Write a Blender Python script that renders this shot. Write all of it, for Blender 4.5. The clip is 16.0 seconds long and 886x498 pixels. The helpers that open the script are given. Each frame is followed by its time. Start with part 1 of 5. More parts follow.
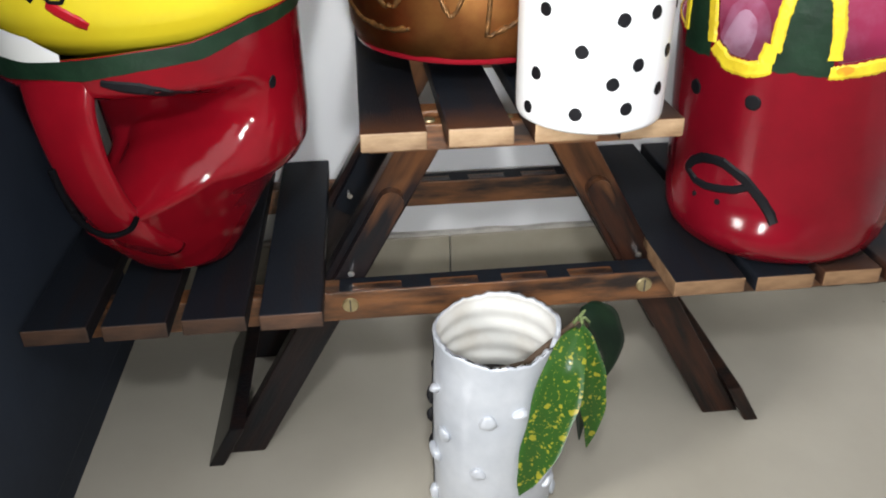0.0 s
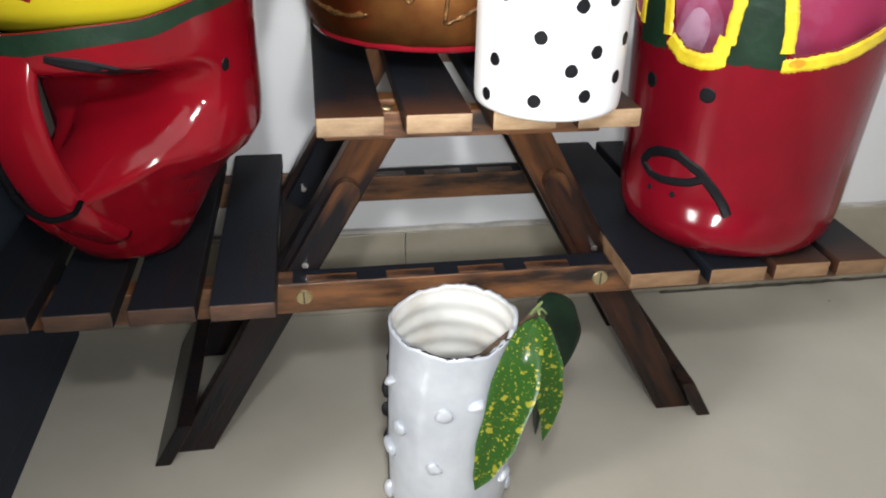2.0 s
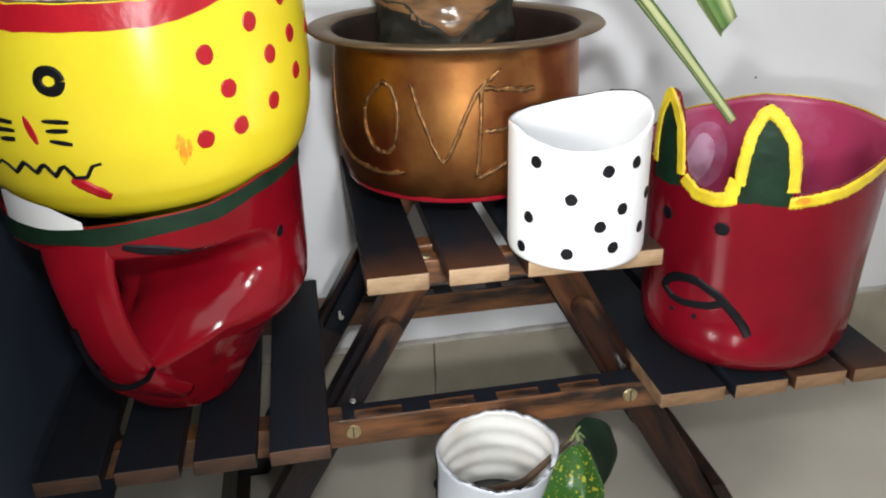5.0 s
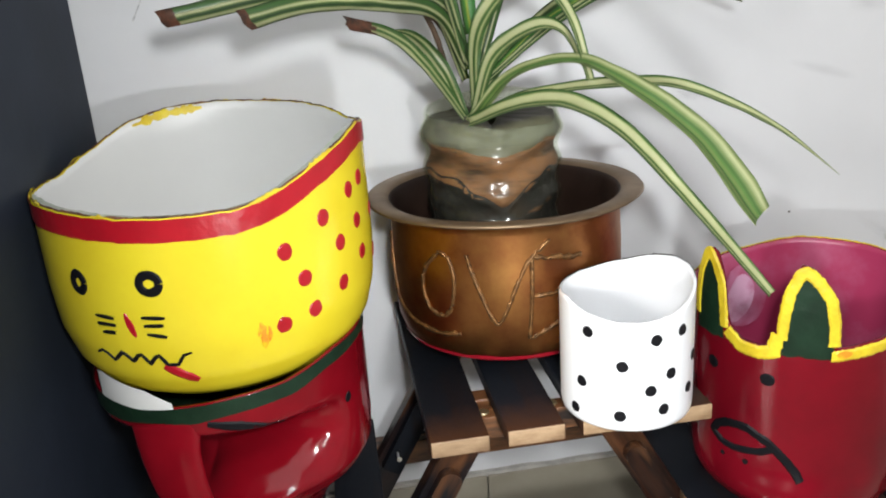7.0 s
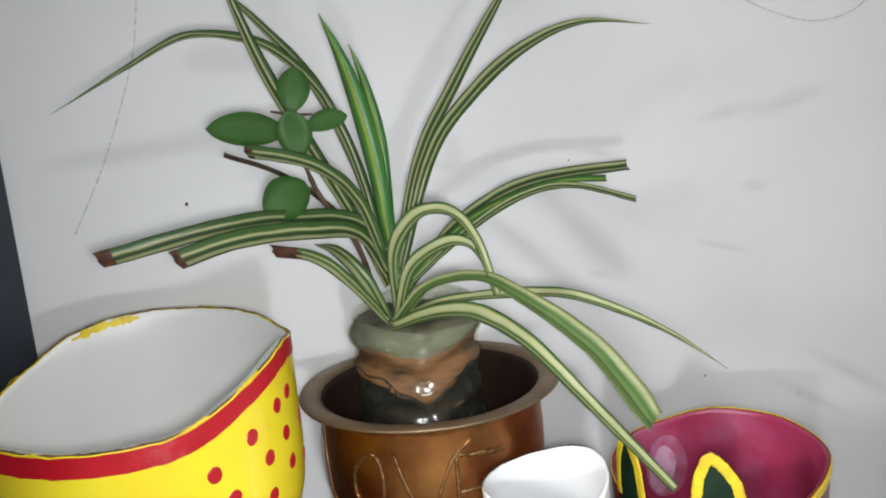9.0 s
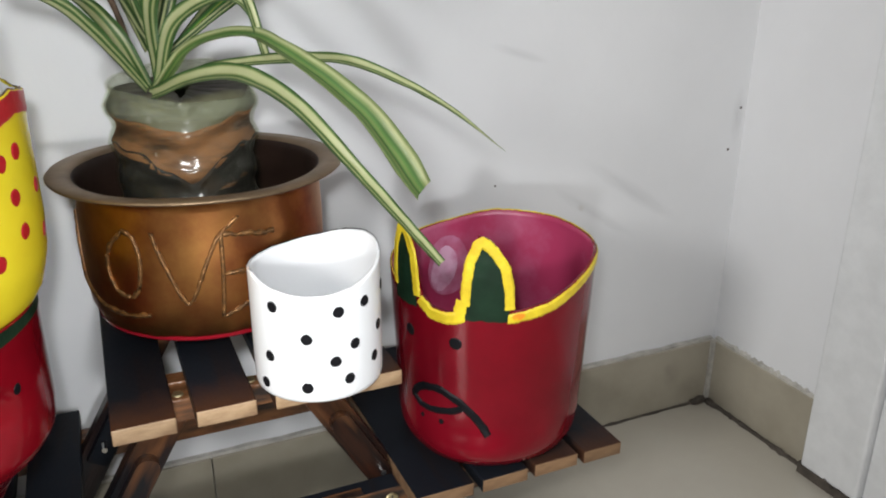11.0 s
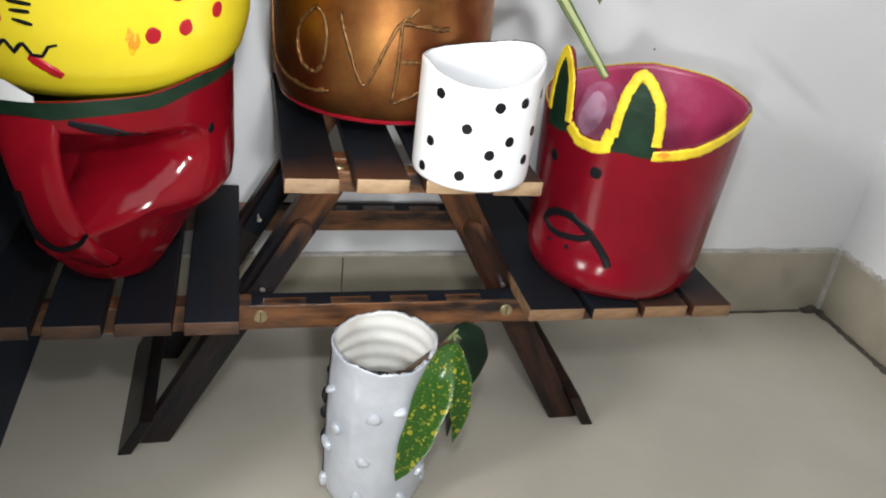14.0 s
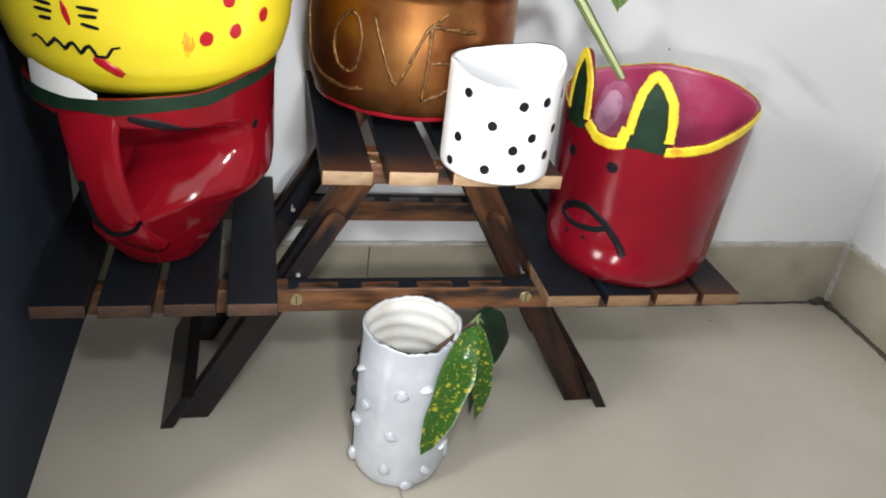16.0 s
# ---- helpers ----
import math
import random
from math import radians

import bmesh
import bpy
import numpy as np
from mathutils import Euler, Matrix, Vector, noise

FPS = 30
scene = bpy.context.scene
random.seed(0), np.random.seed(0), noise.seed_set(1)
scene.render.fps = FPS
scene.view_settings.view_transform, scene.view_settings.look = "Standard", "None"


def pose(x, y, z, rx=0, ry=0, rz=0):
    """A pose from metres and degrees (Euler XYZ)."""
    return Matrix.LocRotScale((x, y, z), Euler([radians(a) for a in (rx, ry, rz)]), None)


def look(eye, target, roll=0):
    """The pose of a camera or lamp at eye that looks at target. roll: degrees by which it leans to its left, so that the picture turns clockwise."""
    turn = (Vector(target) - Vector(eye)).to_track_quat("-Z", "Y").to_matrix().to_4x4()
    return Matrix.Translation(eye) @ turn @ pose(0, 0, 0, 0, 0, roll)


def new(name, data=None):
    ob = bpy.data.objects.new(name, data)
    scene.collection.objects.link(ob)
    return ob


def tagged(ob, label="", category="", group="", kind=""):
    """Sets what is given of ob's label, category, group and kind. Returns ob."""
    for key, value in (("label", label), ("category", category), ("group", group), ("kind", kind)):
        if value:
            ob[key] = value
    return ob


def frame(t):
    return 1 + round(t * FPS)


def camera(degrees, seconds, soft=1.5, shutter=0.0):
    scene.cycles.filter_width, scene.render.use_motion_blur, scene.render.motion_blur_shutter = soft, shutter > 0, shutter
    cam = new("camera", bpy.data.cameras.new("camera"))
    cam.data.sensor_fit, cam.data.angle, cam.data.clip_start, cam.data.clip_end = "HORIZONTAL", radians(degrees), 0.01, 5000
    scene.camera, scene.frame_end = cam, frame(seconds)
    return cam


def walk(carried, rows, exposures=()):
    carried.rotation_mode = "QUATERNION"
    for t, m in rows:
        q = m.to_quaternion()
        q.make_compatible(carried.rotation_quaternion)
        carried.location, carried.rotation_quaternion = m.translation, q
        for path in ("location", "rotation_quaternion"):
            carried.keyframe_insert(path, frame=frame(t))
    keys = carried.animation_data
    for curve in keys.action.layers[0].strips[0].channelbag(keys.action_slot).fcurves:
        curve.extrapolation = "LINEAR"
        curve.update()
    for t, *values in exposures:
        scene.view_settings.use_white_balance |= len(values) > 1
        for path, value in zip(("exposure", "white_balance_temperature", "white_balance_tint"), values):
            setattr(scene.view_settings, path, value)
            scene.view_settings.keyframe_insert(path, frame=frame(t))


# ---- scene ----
cam = camera(58.3, 16.0, soft=2.0)

PATH = [
    (0, (-0.1, -0.533, 0.525), (0.077, 1.199, -0.459), -0.8),
    (0.5, (-0.1, -0.534, 0.515), (0.132, 1.199, -0.457), 0.1),
    (1, (-0.103, -0.534, 0.504), (0.152, 1.199, -0.461), 0.6),
    (1.5, (-0.103, -0.533, 0.505), (0.177, 1.198, -0.457), 1.1),
    (2, (-0.103, -0.533, 0.508), (0.194, 1.196, -0.452), 1.4),
    (2.5, (-0.103, -0.533, 0.508), (0.212, 1.194, -0.45), 1.6),
    (3, (-0.102, -0.532, 0.504), (0.216, 1.193, -0.457), 1.7),
    (3.2, (-0.101, -0.534, 0.508), (0.218, 1.191, -0.453), 1.8),
    (5.3, (-0.137, -0.537, 0.598), (0.15, 1.272, -0.204), -2.6),
    (5.5, (-0.135, -0.54, 0.607), (0.121, 1.284, -0.173), -3.2),
    (6, (-0.143, -0.538, 0.617), (0.097, 1.305, -0.121), -3.8),
    (6.5, (-0.15, -0.543, 0.631), (0.086, 1.311, -0.081), -4.0),
    (7, (-0.151, -0.549, 0.656), (0.097, 1.331, 0.02), -4.0),
    (7.5, (-0.144, -0.564, 0.687), (0.127, 1.341, 0.14), -5.5),
    (8, (-0.137, -0.571, 0.699), (0.179, 1.344, 0.217), -5.3),
    (8.5, (-0.127, -0.577, 0.713), (0.233, 1.35, 0.318), -5.5),
    (9, (-0.125, -0.582, 0.727), (0.272, 1.348, 0.385), -5.5),
    (9.5, (-0.102, -0.581, 0.712), (0.352, 1.339, 0.386), -5.4),
    (10, (-0.086, -0.575, 0.692), (0.651, 1.228, 0.238), -1.4),
    (10.2, (-0.073, -0.572, 0.681), (0.707, 1.193, 0.158), -1.1),
    (12.3, (-0.111, -0.577, 0.626), (0.562, 1.122, -0.185), 2.2),
    (12.5, (-0.1, -0.589, 0.617), (0.524, 1.127, -0.199), 2.7),
    (13, (-0.111, -0.599, 0.595), (0.461, 1.115, -0.261), 6.0),
    (13.5, (-0.121, -0.609, 0.593), (0.381, 1.092, -0.332), 6.5),
    (14, (-0.136, -0.631, 0.599), (0.354, 1.063, -0.346), 7.4),
    (14.5, (-0.161, -0.665, 0.611), (0.326, 1.021, -0.349), 7.8),
    (15, (-0.166, -0.671, 0.615), (0.317, 1.014, -0.347), 8.0),
    (15.5, (-0.167, -0.68, 0.617), (0.302, 1.01, -0.344), 7.8),
    (16, (-0.158, -0.672, 0.617), (0.298, 1.02, -0.346), 7.4),
]

EXPOSURES = [(0.0, 0.36), (0.5, 0.22), (1.0, 0.36), (3.0, 0.38), (5.5, 0.14), (7.0, 0.15), (8.0, 0.04), (9.0, -0.04), (10.0, -0.12), (12.5, 0.03), (14.0, 0.16), (16.0, 0.34)]
# stops of the phone's own automatic exposure
walk(cam, [(t, look(eye, target, roll)) for t, eye, target, roll in PATH], EXPOSURES)

# ---- world and lamps ----
world = bpy.data.worlds.new("world")
scene.world = world
world.use_nodes = True
world.node_tree.nodes["Background"].inputs[0].default_value = (0.85, 0.92, 1.0, 1)
world.node_tree.nodes["Background"].inputs[1].default_value = 0.05


def area_lamp(name, eye, target, wide, high, power, colour):
    data = bpy.data.lights.new(name, "AREA")
    data.shape, data.size, data.size_y = "RECTANGLE", wide, high
    data.energy, data.color = power, colour
    ob = new(name, data)
    ob.matrix_world = look(eye, target)
    return ob


# the room's lamp, off to one side and a little higher than the plants
area_lamp("room_lamp_light", (-2.25, -1.38, 1.45), (0.05, 0.05, 0.42), 0.45, 0.45, 42.0, (1.0, 0.99, 0.97))
# an added broad fill lamp with no known source, behind and above
area_lamp("soft_fill_light", (-0.15, -0.85, 1.75), (0.0, 0.12, 0.48), 1.20, 1.00, 6.0, (1.0, 0.997, 0.99))
# two still lamps standing in for the phone's torch, which moved with the camera
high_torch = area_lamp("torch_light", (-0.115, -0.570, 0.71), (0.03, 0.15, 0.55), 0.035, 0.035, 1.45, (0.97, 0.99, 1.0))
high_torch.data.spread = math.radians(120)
low_torch = area_lamp("torch_light", (-0.07, -0.545, 0.485), (0.05, 0.20, 0.25), 0.035, 0.035, 0.80, (0.97, 0.99, 1.0))
low_torch.data.spread = math.radians(110)


# ---- materials ----
def material(name, colour, rough=0.5, metal=0.0, spec=0.5, vary=0.0, scale=20.0, bump=0.0, bump_scale=80.0, other=None, coat=0.0, stretch=(1, 1, 1), low=0.35, high=0.65, random_value=0.0, rough_vary=0.0):
    """A surface with two scales of variation: broad stains or grain (other, vary) and a fine relief (bump)."""
    m = bpy.data.materials.new(name)
    m.use_nodes = True
    nt = m.node_tree
    b = nt.nodes["Principled BSDF"]
    b.inputs["Roughness"].default_value, b.inputs["Metallic"].default_value = rough, metal
    b.inputs["Specular IOR Level"].default_value = spec
    b.inputs["Coat Weight"].default_value = coat
    b.inputs["Coat Roughness"].default_value = 0.08
    tc = nt.nodes.new("ShaderNodeTexCoord")
    mp = nt.nodes.new("ShaderNodeMapping")
    mp.inputs["Scale"].default_value = stretch
    nt.links.new(tc.outputs["Object"], mp.inputs["Vector"])
    n1 = nt.nodes.new("ShaderNodeTexNoise")
    n1.inputs["Scale"].default_value, n1.inputs["Detail"].default_value, n1.inputs["Roughness"].default_value = scale, 6, 0.6
    nt.links.new(mp.outputs[0], n1.inputs["Vector"])
    ramp = nt.nodes.new("ShaderNodeMapRange")
    ramp.inputs["From Min"].default_value, ramp.inputs["From Max"].default_value = low, high
    nt.links.new(n1.outputs["Fac"], ramp.inputs["Value"])
    mix = nt.nodes.new("ShaderNodeMix")
    mix.data_type = "RGBA"
    mix.inputs["A"].default_value = (*colour, 1)
    mix.inputs["B"].default_value = (*(other or tuple(c * (1 - vary) for c in colour)), 1)
    nt.links.new(ramp.outputs["Result"], mix.inputs["Factor"])
    out = mix.outputs["Result"]
    if random_value:
        info = nt.nodes.new("ShaderNodeObjectInfo")
        mr = nt.nodes.new("ShaderNodeMapRange")
        mr.inputs["To Min"].default_value, mr.inputs["To Max"].default_value = 1 - random_value, 1 + random_value
        nt.links.new(info.outputs["Random"], mr.inputs["Value"])
        hsv = nt.nodes.new("ShaderNodeHueSaturation")
        nt.links.new(mr.outputs["Result"], hsv.inputs["Value"])
        nt.links.new(out, hsv.inputs["Color"])
        out = hsv.outputs["Color"]
    nt.links.new(out, b.inputs["Base Color"])
    if rough_vary:
        rr = nt.nodes.new("ShaderNodeMapRange")
        rr.inputs["To Min"].default_value, rr.inputs["To Max"].default_value = rough, rough + rough_vary
        nt.links.new(n1.outputs["Fac"], rr.inputs["Value"])
        nt.links.new(rr.outputs["Result"], b.inputs["Roughness"])
    if bump:
        n2 = nt.nodes.new("ShaderNodeTexNoise")
        n2.inputs["Scale"].default_value, n2.inputs["Detail"].default_value = bump_scale, 4
        nt.links.new(mp.outputs[0], n2.inputs["Vector"])
        bp = nt.nodes.new("ShaderNodeBump")
        bp.inputs["Strength"].default_value, bp.inputs["Distance"].default_value = bump, 0.002
        nt.links.new(n2.outputs["Fac"], bp.inputs["Height"])
        nt.links.new(bp.outputs[0], b.inputs["Normal"])
    return m


def stripes(name, stops, rough=0.35, bump=0.0):
    """Leaf colour in bands across the blade, by the first texture coordinate."""
    m = bpy.data.materials.new(name)
    m.use_nodes = True
    nt = m.node_tree
    b = nt.nodes["Principled BSDF"]
    b.inputs["Roughness"].default_value = rough
    b.inputs["Subsurface Weight"].default_value = 0.0
    tc = nt.nodes.new("ShaderNodeTexCoord")
    sep = nt.nodes.new("ShaderNodeSeparateXYZ")
    nt.links.new(tc.outputs["UV"], sep.inputs[0])
    ns = nt.nodes.new("ShaderNodeTexNoise")
    ns.inputs["Scale"].default_value = 30
    nt.links.new(tc.outputs["Object"], ns.inputs["Vector"])
    add = nt.nodes.new("ShaderNodeMath")
    add.operation = "MULTIPLY_ADD"
    add.inputs[1].default_value = 0.10
    nt.links.new(ns.outputs["Fac"], add.inputs[0])
    nt.links.new(sep.outputs["X"], add.inputs[2])
    ramp = nt.nodes.new("ShaderNodeValToRGB")
    ramp.color_ramp.elements[0].position, ramp.color_ramp.elements[0].color = stops[0][0], (*stops[0][1], 1)
    ramp.color_ramp.elements[1].position, ramp.color_ramp.elements[1].color = stops[-1][0], (*stops[-1][1], 1)
    for p, c in stops[1:-1]:
        e = ramp.color_ramp.elements.new(p)
        e.color = (*c, 1)
    nt.links.new(add.outputs[0], ramp.inputs[0])
    nt.links.new(ramp.outputs[0], b.inputs["Base Color"])
    return m


WALL = material("white_wall_paint", (0.740, 0.745, 0.760), 0.55, vary=0.05, scale=5, bump=0.10, bump_scale=60, rough_vary=0.15)
TILE = material("beige_floor_tile", (0.46, 0.430, 0.365), 0.16, spec=0.5, other=(0.41, 0.38, 0.32), scale=4, bump=0.03, bump_scale=12, rough_vary=0.1)
SKIRT = material("beige_skirting_tile", (0.375, 0.342, 0.275), 0.25, other=(0.29, 0.26, 0.20), scale=7, bump=0.05, rough_vary=0.15)
GROUT = material("pale_grout", (0.55, 0.53, 0.48), 0.8, vary=0.4, scale=40, bump=0.5)
DIRT = material("dark_grime", (0.09, 0.075, 0.06), 0.9, vary=0.5, scale=60, bump=0.6)
BLACK_WOOD = material("black_laminate", (0.025, 0.033, 0.050), 0.6, spec=0.15, vary=0.3, scale=6, bump=0.05)
WHITE_TRIM = material("white_frame_paint", (0.72, 0.73, 0.74), 0.35, vary=0.1, scale=30, bump=0.1)
CHAR = material("charred_wood", (0.0105, 0.0125, 0.0170), 0.42, other=(0.018, 0.011, 0.009), scale=9, bump=0.14, bump_scale=140, stretch=(6, 0.8, 3), low=0.50, high=0.82, random_value=0.25, coat=0.0, spec=0.07)
BURNT = material("burnt_brown_wood", (0.20, 0.082, 0.030), 0.38, other=(0.013, 0.008, 0.007), scale=8, bump=0.3, bump_scale=140, stretch=(1.6, 9, 9), low=0.38, high=0.62, random_value=0.15, coat=0.1)


def shaded_char():
    """Charred slats, brown at the ends, with the pots' shade painted into the middle."""
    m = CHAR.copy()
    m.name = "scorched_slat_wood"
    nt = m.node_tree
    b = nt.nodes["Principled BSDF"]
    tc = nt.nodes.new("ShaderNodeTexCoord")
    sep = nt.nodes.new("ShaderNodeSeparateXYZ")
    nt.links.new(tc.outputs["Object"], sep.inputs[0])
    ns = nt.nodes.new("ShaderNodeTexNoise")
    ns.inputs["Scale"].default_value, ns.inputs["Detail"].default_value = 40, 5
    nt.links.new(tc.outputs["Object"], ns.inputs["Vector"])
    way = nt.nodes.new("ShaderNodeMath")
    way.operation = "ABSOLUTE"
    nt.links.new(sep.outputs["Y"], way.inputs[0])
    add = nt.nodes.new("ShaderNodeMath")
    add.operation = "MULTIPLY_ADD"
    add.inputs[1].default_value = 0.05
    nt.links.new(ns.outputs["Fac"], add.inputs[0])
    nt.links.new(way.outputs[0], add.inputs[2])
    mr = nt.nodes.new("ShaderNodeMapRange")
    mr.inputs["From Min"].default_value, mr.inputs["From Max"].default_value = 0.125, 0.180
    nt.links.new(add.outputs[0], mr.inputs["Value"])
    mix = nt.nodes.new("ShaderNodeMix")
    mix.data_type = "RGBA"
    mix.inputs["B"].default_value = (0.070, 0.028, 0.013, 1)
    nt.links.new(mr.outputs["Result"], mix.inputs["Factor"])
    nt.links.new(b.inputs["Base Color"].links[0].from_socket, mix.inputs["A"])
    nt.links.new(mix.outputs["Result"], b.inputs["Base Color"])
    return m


SLAT = shaded_char()
LEG_WOOD = material("burnt_leg_wood", (0.044, 0.016, 0.009), 0.28, other=(0.007, 0.0055, 0.0055), scale=11, bump=0.3, bump_scale=60, stretch=(7, 7, 0.9), low=0.36, high=0.60, random_value=0.2, coat=0.04, spec=0.25)


def leaning(m, side):
    """The same wood with its grain along a leaning leg, browner towards the top."""
    c = m.copy()
    c.name = "leaning_leg_wood"
    nt = c.node_tree
    for nd in nt.nodes:
        if nd.bl_idname == "ShaderNodeMapping":
            nd.vector_type = "TEXTURE"
            nd.inputs["Scale"].default_value = (1 / 7.0, 1 / 7.0, 1 / 0.9)
            nd.inputs["Rotation"].default_value = (0, math.atan(-side * 0.575), 0)
            grain = nd
    b = nt.nodes["Principled BSDF"]
    tc = nt.nodes.new("ShaderNodeTexCoord")
    sep = nt.nodes.new("ShaderNodeSeparateXYZ")
    nt.links.new(tc.outputs["Object"], sep.inputs[0])
    ns = nt.nodes.new("ShaderNodeTexNoise")
    ns.inputs["Scale"].default_value, ns.inputs["Detail"].default_value = 16, 5
    nt.links.new(grain.outputs[0], ns.inputs["Vector"])
    add = nt.nodes.new("ShaderNodeMath")
    add.operation = "MULTIPLY_ADD"
    add.inputs[1].default_value = 0.16
    nt.links.new(ns.outputs["Fac"], add.inputs[0])
    nt.links.new(sep.outputs["Z"], add.inputs[2])
    mr = nt.nodes.new("ShaderNodeMapRange")
    mr.inputs["From Min"].default_value, mr.inputs["From Max"].default_value = 0.315, 0.395
    nt.links.new(add.outputs[0], mr.inputs["Value"])
    mix = nt.nodes.new("ShaderNodeMix")
    mix.data_type = "RGBA"
    mix.inputs["B"].default_value = (0.150, 0.062, 0.025, 1)
    nt.links.new(mr.outputs["Result"], mix.inputs["Factor"])
    nt.links.new(b.inputs["Base Color"].links[0].from_socket, mix.inputs["A"])
    nt.links.new(mix.outputs["Result"], b.inputs["Base Color"])
    return c


# left legs: burnt wood, darkened again for the shade on that side
LEFT_LEG = material("shaded_burnt_leg_wood", (0.020, 0.011, 0.010), 0.30, other=(0.0075, 0.008, 0.010), scale=11, bump=0.3, bump_scale=60, stretch=(7, 7, 0.9), low=0.36, high=0.60, random_value=0.2, coat=0.04, spec=0.25)
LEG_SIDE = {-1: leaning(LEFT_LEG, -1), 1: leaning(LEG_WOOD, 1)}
CUT_END = material("pale_cut_wood", (0.37, 0.25, 0.145), 0.6, other=(0.16, 0.088, 0.042), scale=30, bump=0.4, stretch=(1, 3, 3), low=0.35, high=0.7, random_value=0.15)
# left slat ends: cut wood with that side's shade put into its colour
SHADED_END = material("shaded_burnt_cut_wood", (0.075, 0.036, 0.020), 0.6, other=(0.024, 0.013, 0.009), scale=30, bump=0.4, stretch=(1, 3, 3), low=0.35, high=0.65, random_value=0.35)
CUT_BROWN = material("brown_cut_wood", (0.24, 0.14, 0.072), 0.6, other=(0.11, 0.055, 0.027), scale=30, bump=0.4, stretch=(1, 3, 3), low=0.35, high=0.7, random_value=0.2)
SCREW = material("brass_screw", (0.62, 0.52, 0.30), 0.35, 0.9, vary=0.3, scale=200)
STEEL = material("steel_bolt", (0.7, 0.7, 0.7), 0.25, 1.0, vary=0.2, scale=200)
RED = material("red_enamel", (0.215, 0.0035, 0.010), 0.09, spec=0.34, vary=0.25, scale=14, bump=0.05, bump_scale=40, rough_vary=0.08)
DEEP_RED = material("deep_red_enamel", (0.185, 0.004, 0.012), 0.11, spec=0.32, vary=0.3, scale=12, bump=0.05, bump_scale=40, rough_vary=0.08)
RED_PAINT = material("bright_red_paint", (0.44, 0.008, 0.018), 0.3, vary=0.2, scale=40, bump=0.3, bump_scale=120)
YELLOW = material("yellow_enamel", (0.78, 0.65, 0.030), 0.22, other=(0.72, 0.56, 0.022), scale=10, bump=0.06, bump_scale=40)
YELLOW_PAINT = material("yellow_brush_paint", (0.78, 0.62, 0.030), 0.4, other=(0.62, 0.44, 0.02), scale=60, bump=0.6, bump_scale=200)
GREEN_PAINT = material("dark_green_paint", (0.0095, 0.030, 0.015), 0.45, spec=0.25, vary=0.4, scale=40, bump=0.4, bump_scale=120)
BLACK_PAINT = material("black_paint", (0.005, 0.005, 0.007), 0.55, spec=0.2, vary=0.3, scale=80, bump=0.3)
ORANGE = material("orange_smear", (0.80, 0.27, 0.02), 0.4, other=(0.80, 0.52, 0.01), scale=110, low=0.48, high=0.68)
MATT_BLACK = material("matt_black_paint", (0.003, 0.003, 0.004), 0.85, spec=0.05, vary=0.3, scale=80, bump=0.4)
WHITE_INSIDE = material("white_plastic_inside", (0.80, 0.80, 0.78), 0.35, vary=0.04, scale=8)
WHITE_GLOSS = material("white_gloss_paint", (0.755, 0.765, 0.785), 0.28, vary=0.03, scale=10, bump=0.08, bump_scale=50)
PINK_INSIDE = material("magenta_inside", (0.34, 0.035, 0.095), 0.35, other=(0.44, 0.16, 0.26), scale=9, bump=0.08, low=0.5, high=0.75)
BRASS = material("aged_brass", (0.45, 0.215, 0.066), 0.29, 1.0, other=(0.22, 0.075, 0.028), scale=16, bump=0.18, bump_scale=60, rough_vary=0.2)
BRASS_DARK = material("dull_brass_rim", (0.24, 0.165, 0.10), 0.4, 0.8, vary=0.35, scale=16, bump=0.2, rough_vary=0.2)
CORD = material("gold_cord_paint", (0.26, 0.125, 0.040), 0.42, 0.6, other=(0.06, 0.03, 0.012), scale=220, bump=0.5, bump_scale=300)
ROOM = material("low_bounce_grey", (0.20, 0.195, 0.19), 0.7, vary=0.1, scale=5)
SILVER = material("silver_white_paint", (0.56, 0.585, 0.63), 0.28, 0.12, other=(0.43, 0.46, 0.51), scale=18, bump=0.25, bump_scale=70)
OFF_WHITE = material("cream_inside", (0.66, 0.655, 0.63), 0.4, other=(0.54, 0.50, 0.44), scale=25, low=0.5, high=0.8)
SOIL = material("wet_soil", (0.21, 0.098, 0.042), 0.55, spec=0.15, other=(0.05, 0.028, 0.015), scale=13, bump=0.5, bump_scale=120, stretch=(0.8, 0.8, 4.0), low=0.46, high=0.60)
ROOT = material("pale_roots", (0.095, 0.092, 0.052), 0.6, other=(0.032, 0.026, 0.018), scale=16, bump=0.6, low=0.42, high=0.58)
DRY = material("dry_brown_leaf", (0.20, 0.075, 0.040), 0.7, other=(0.040, 0.027, 0.020), scale=80, bump=0.6)
STEM = material("brown_stem", (0.10, 0.06, 0.035), 0.7, vary=0.5, scale=80, bump=0.6)
GREEN_STEM = material("pale_green_stem", (0.20, 0.26, 0.10), 0.5, vary=0.3, scale=80)
ROUND_LEAF = material("plain_green_leaf", (0.055, 0.165, 0.030), 0.5, other=(0.075, 0.200, 0.042), scale=30, bump=0.25, bump_scale=70)
PENCIL = material("pencil_mark", (0.42, 0.42, 0.43), 0.8, other=(0.72, 0.72, 0.71), scale=260, low=0.45, high=0.6)
SMUDGE = material("grey_smudge", (0.60, 0.59, 0.58), 0.7, other=(0.70, 0.69, 0.68), scale=60)


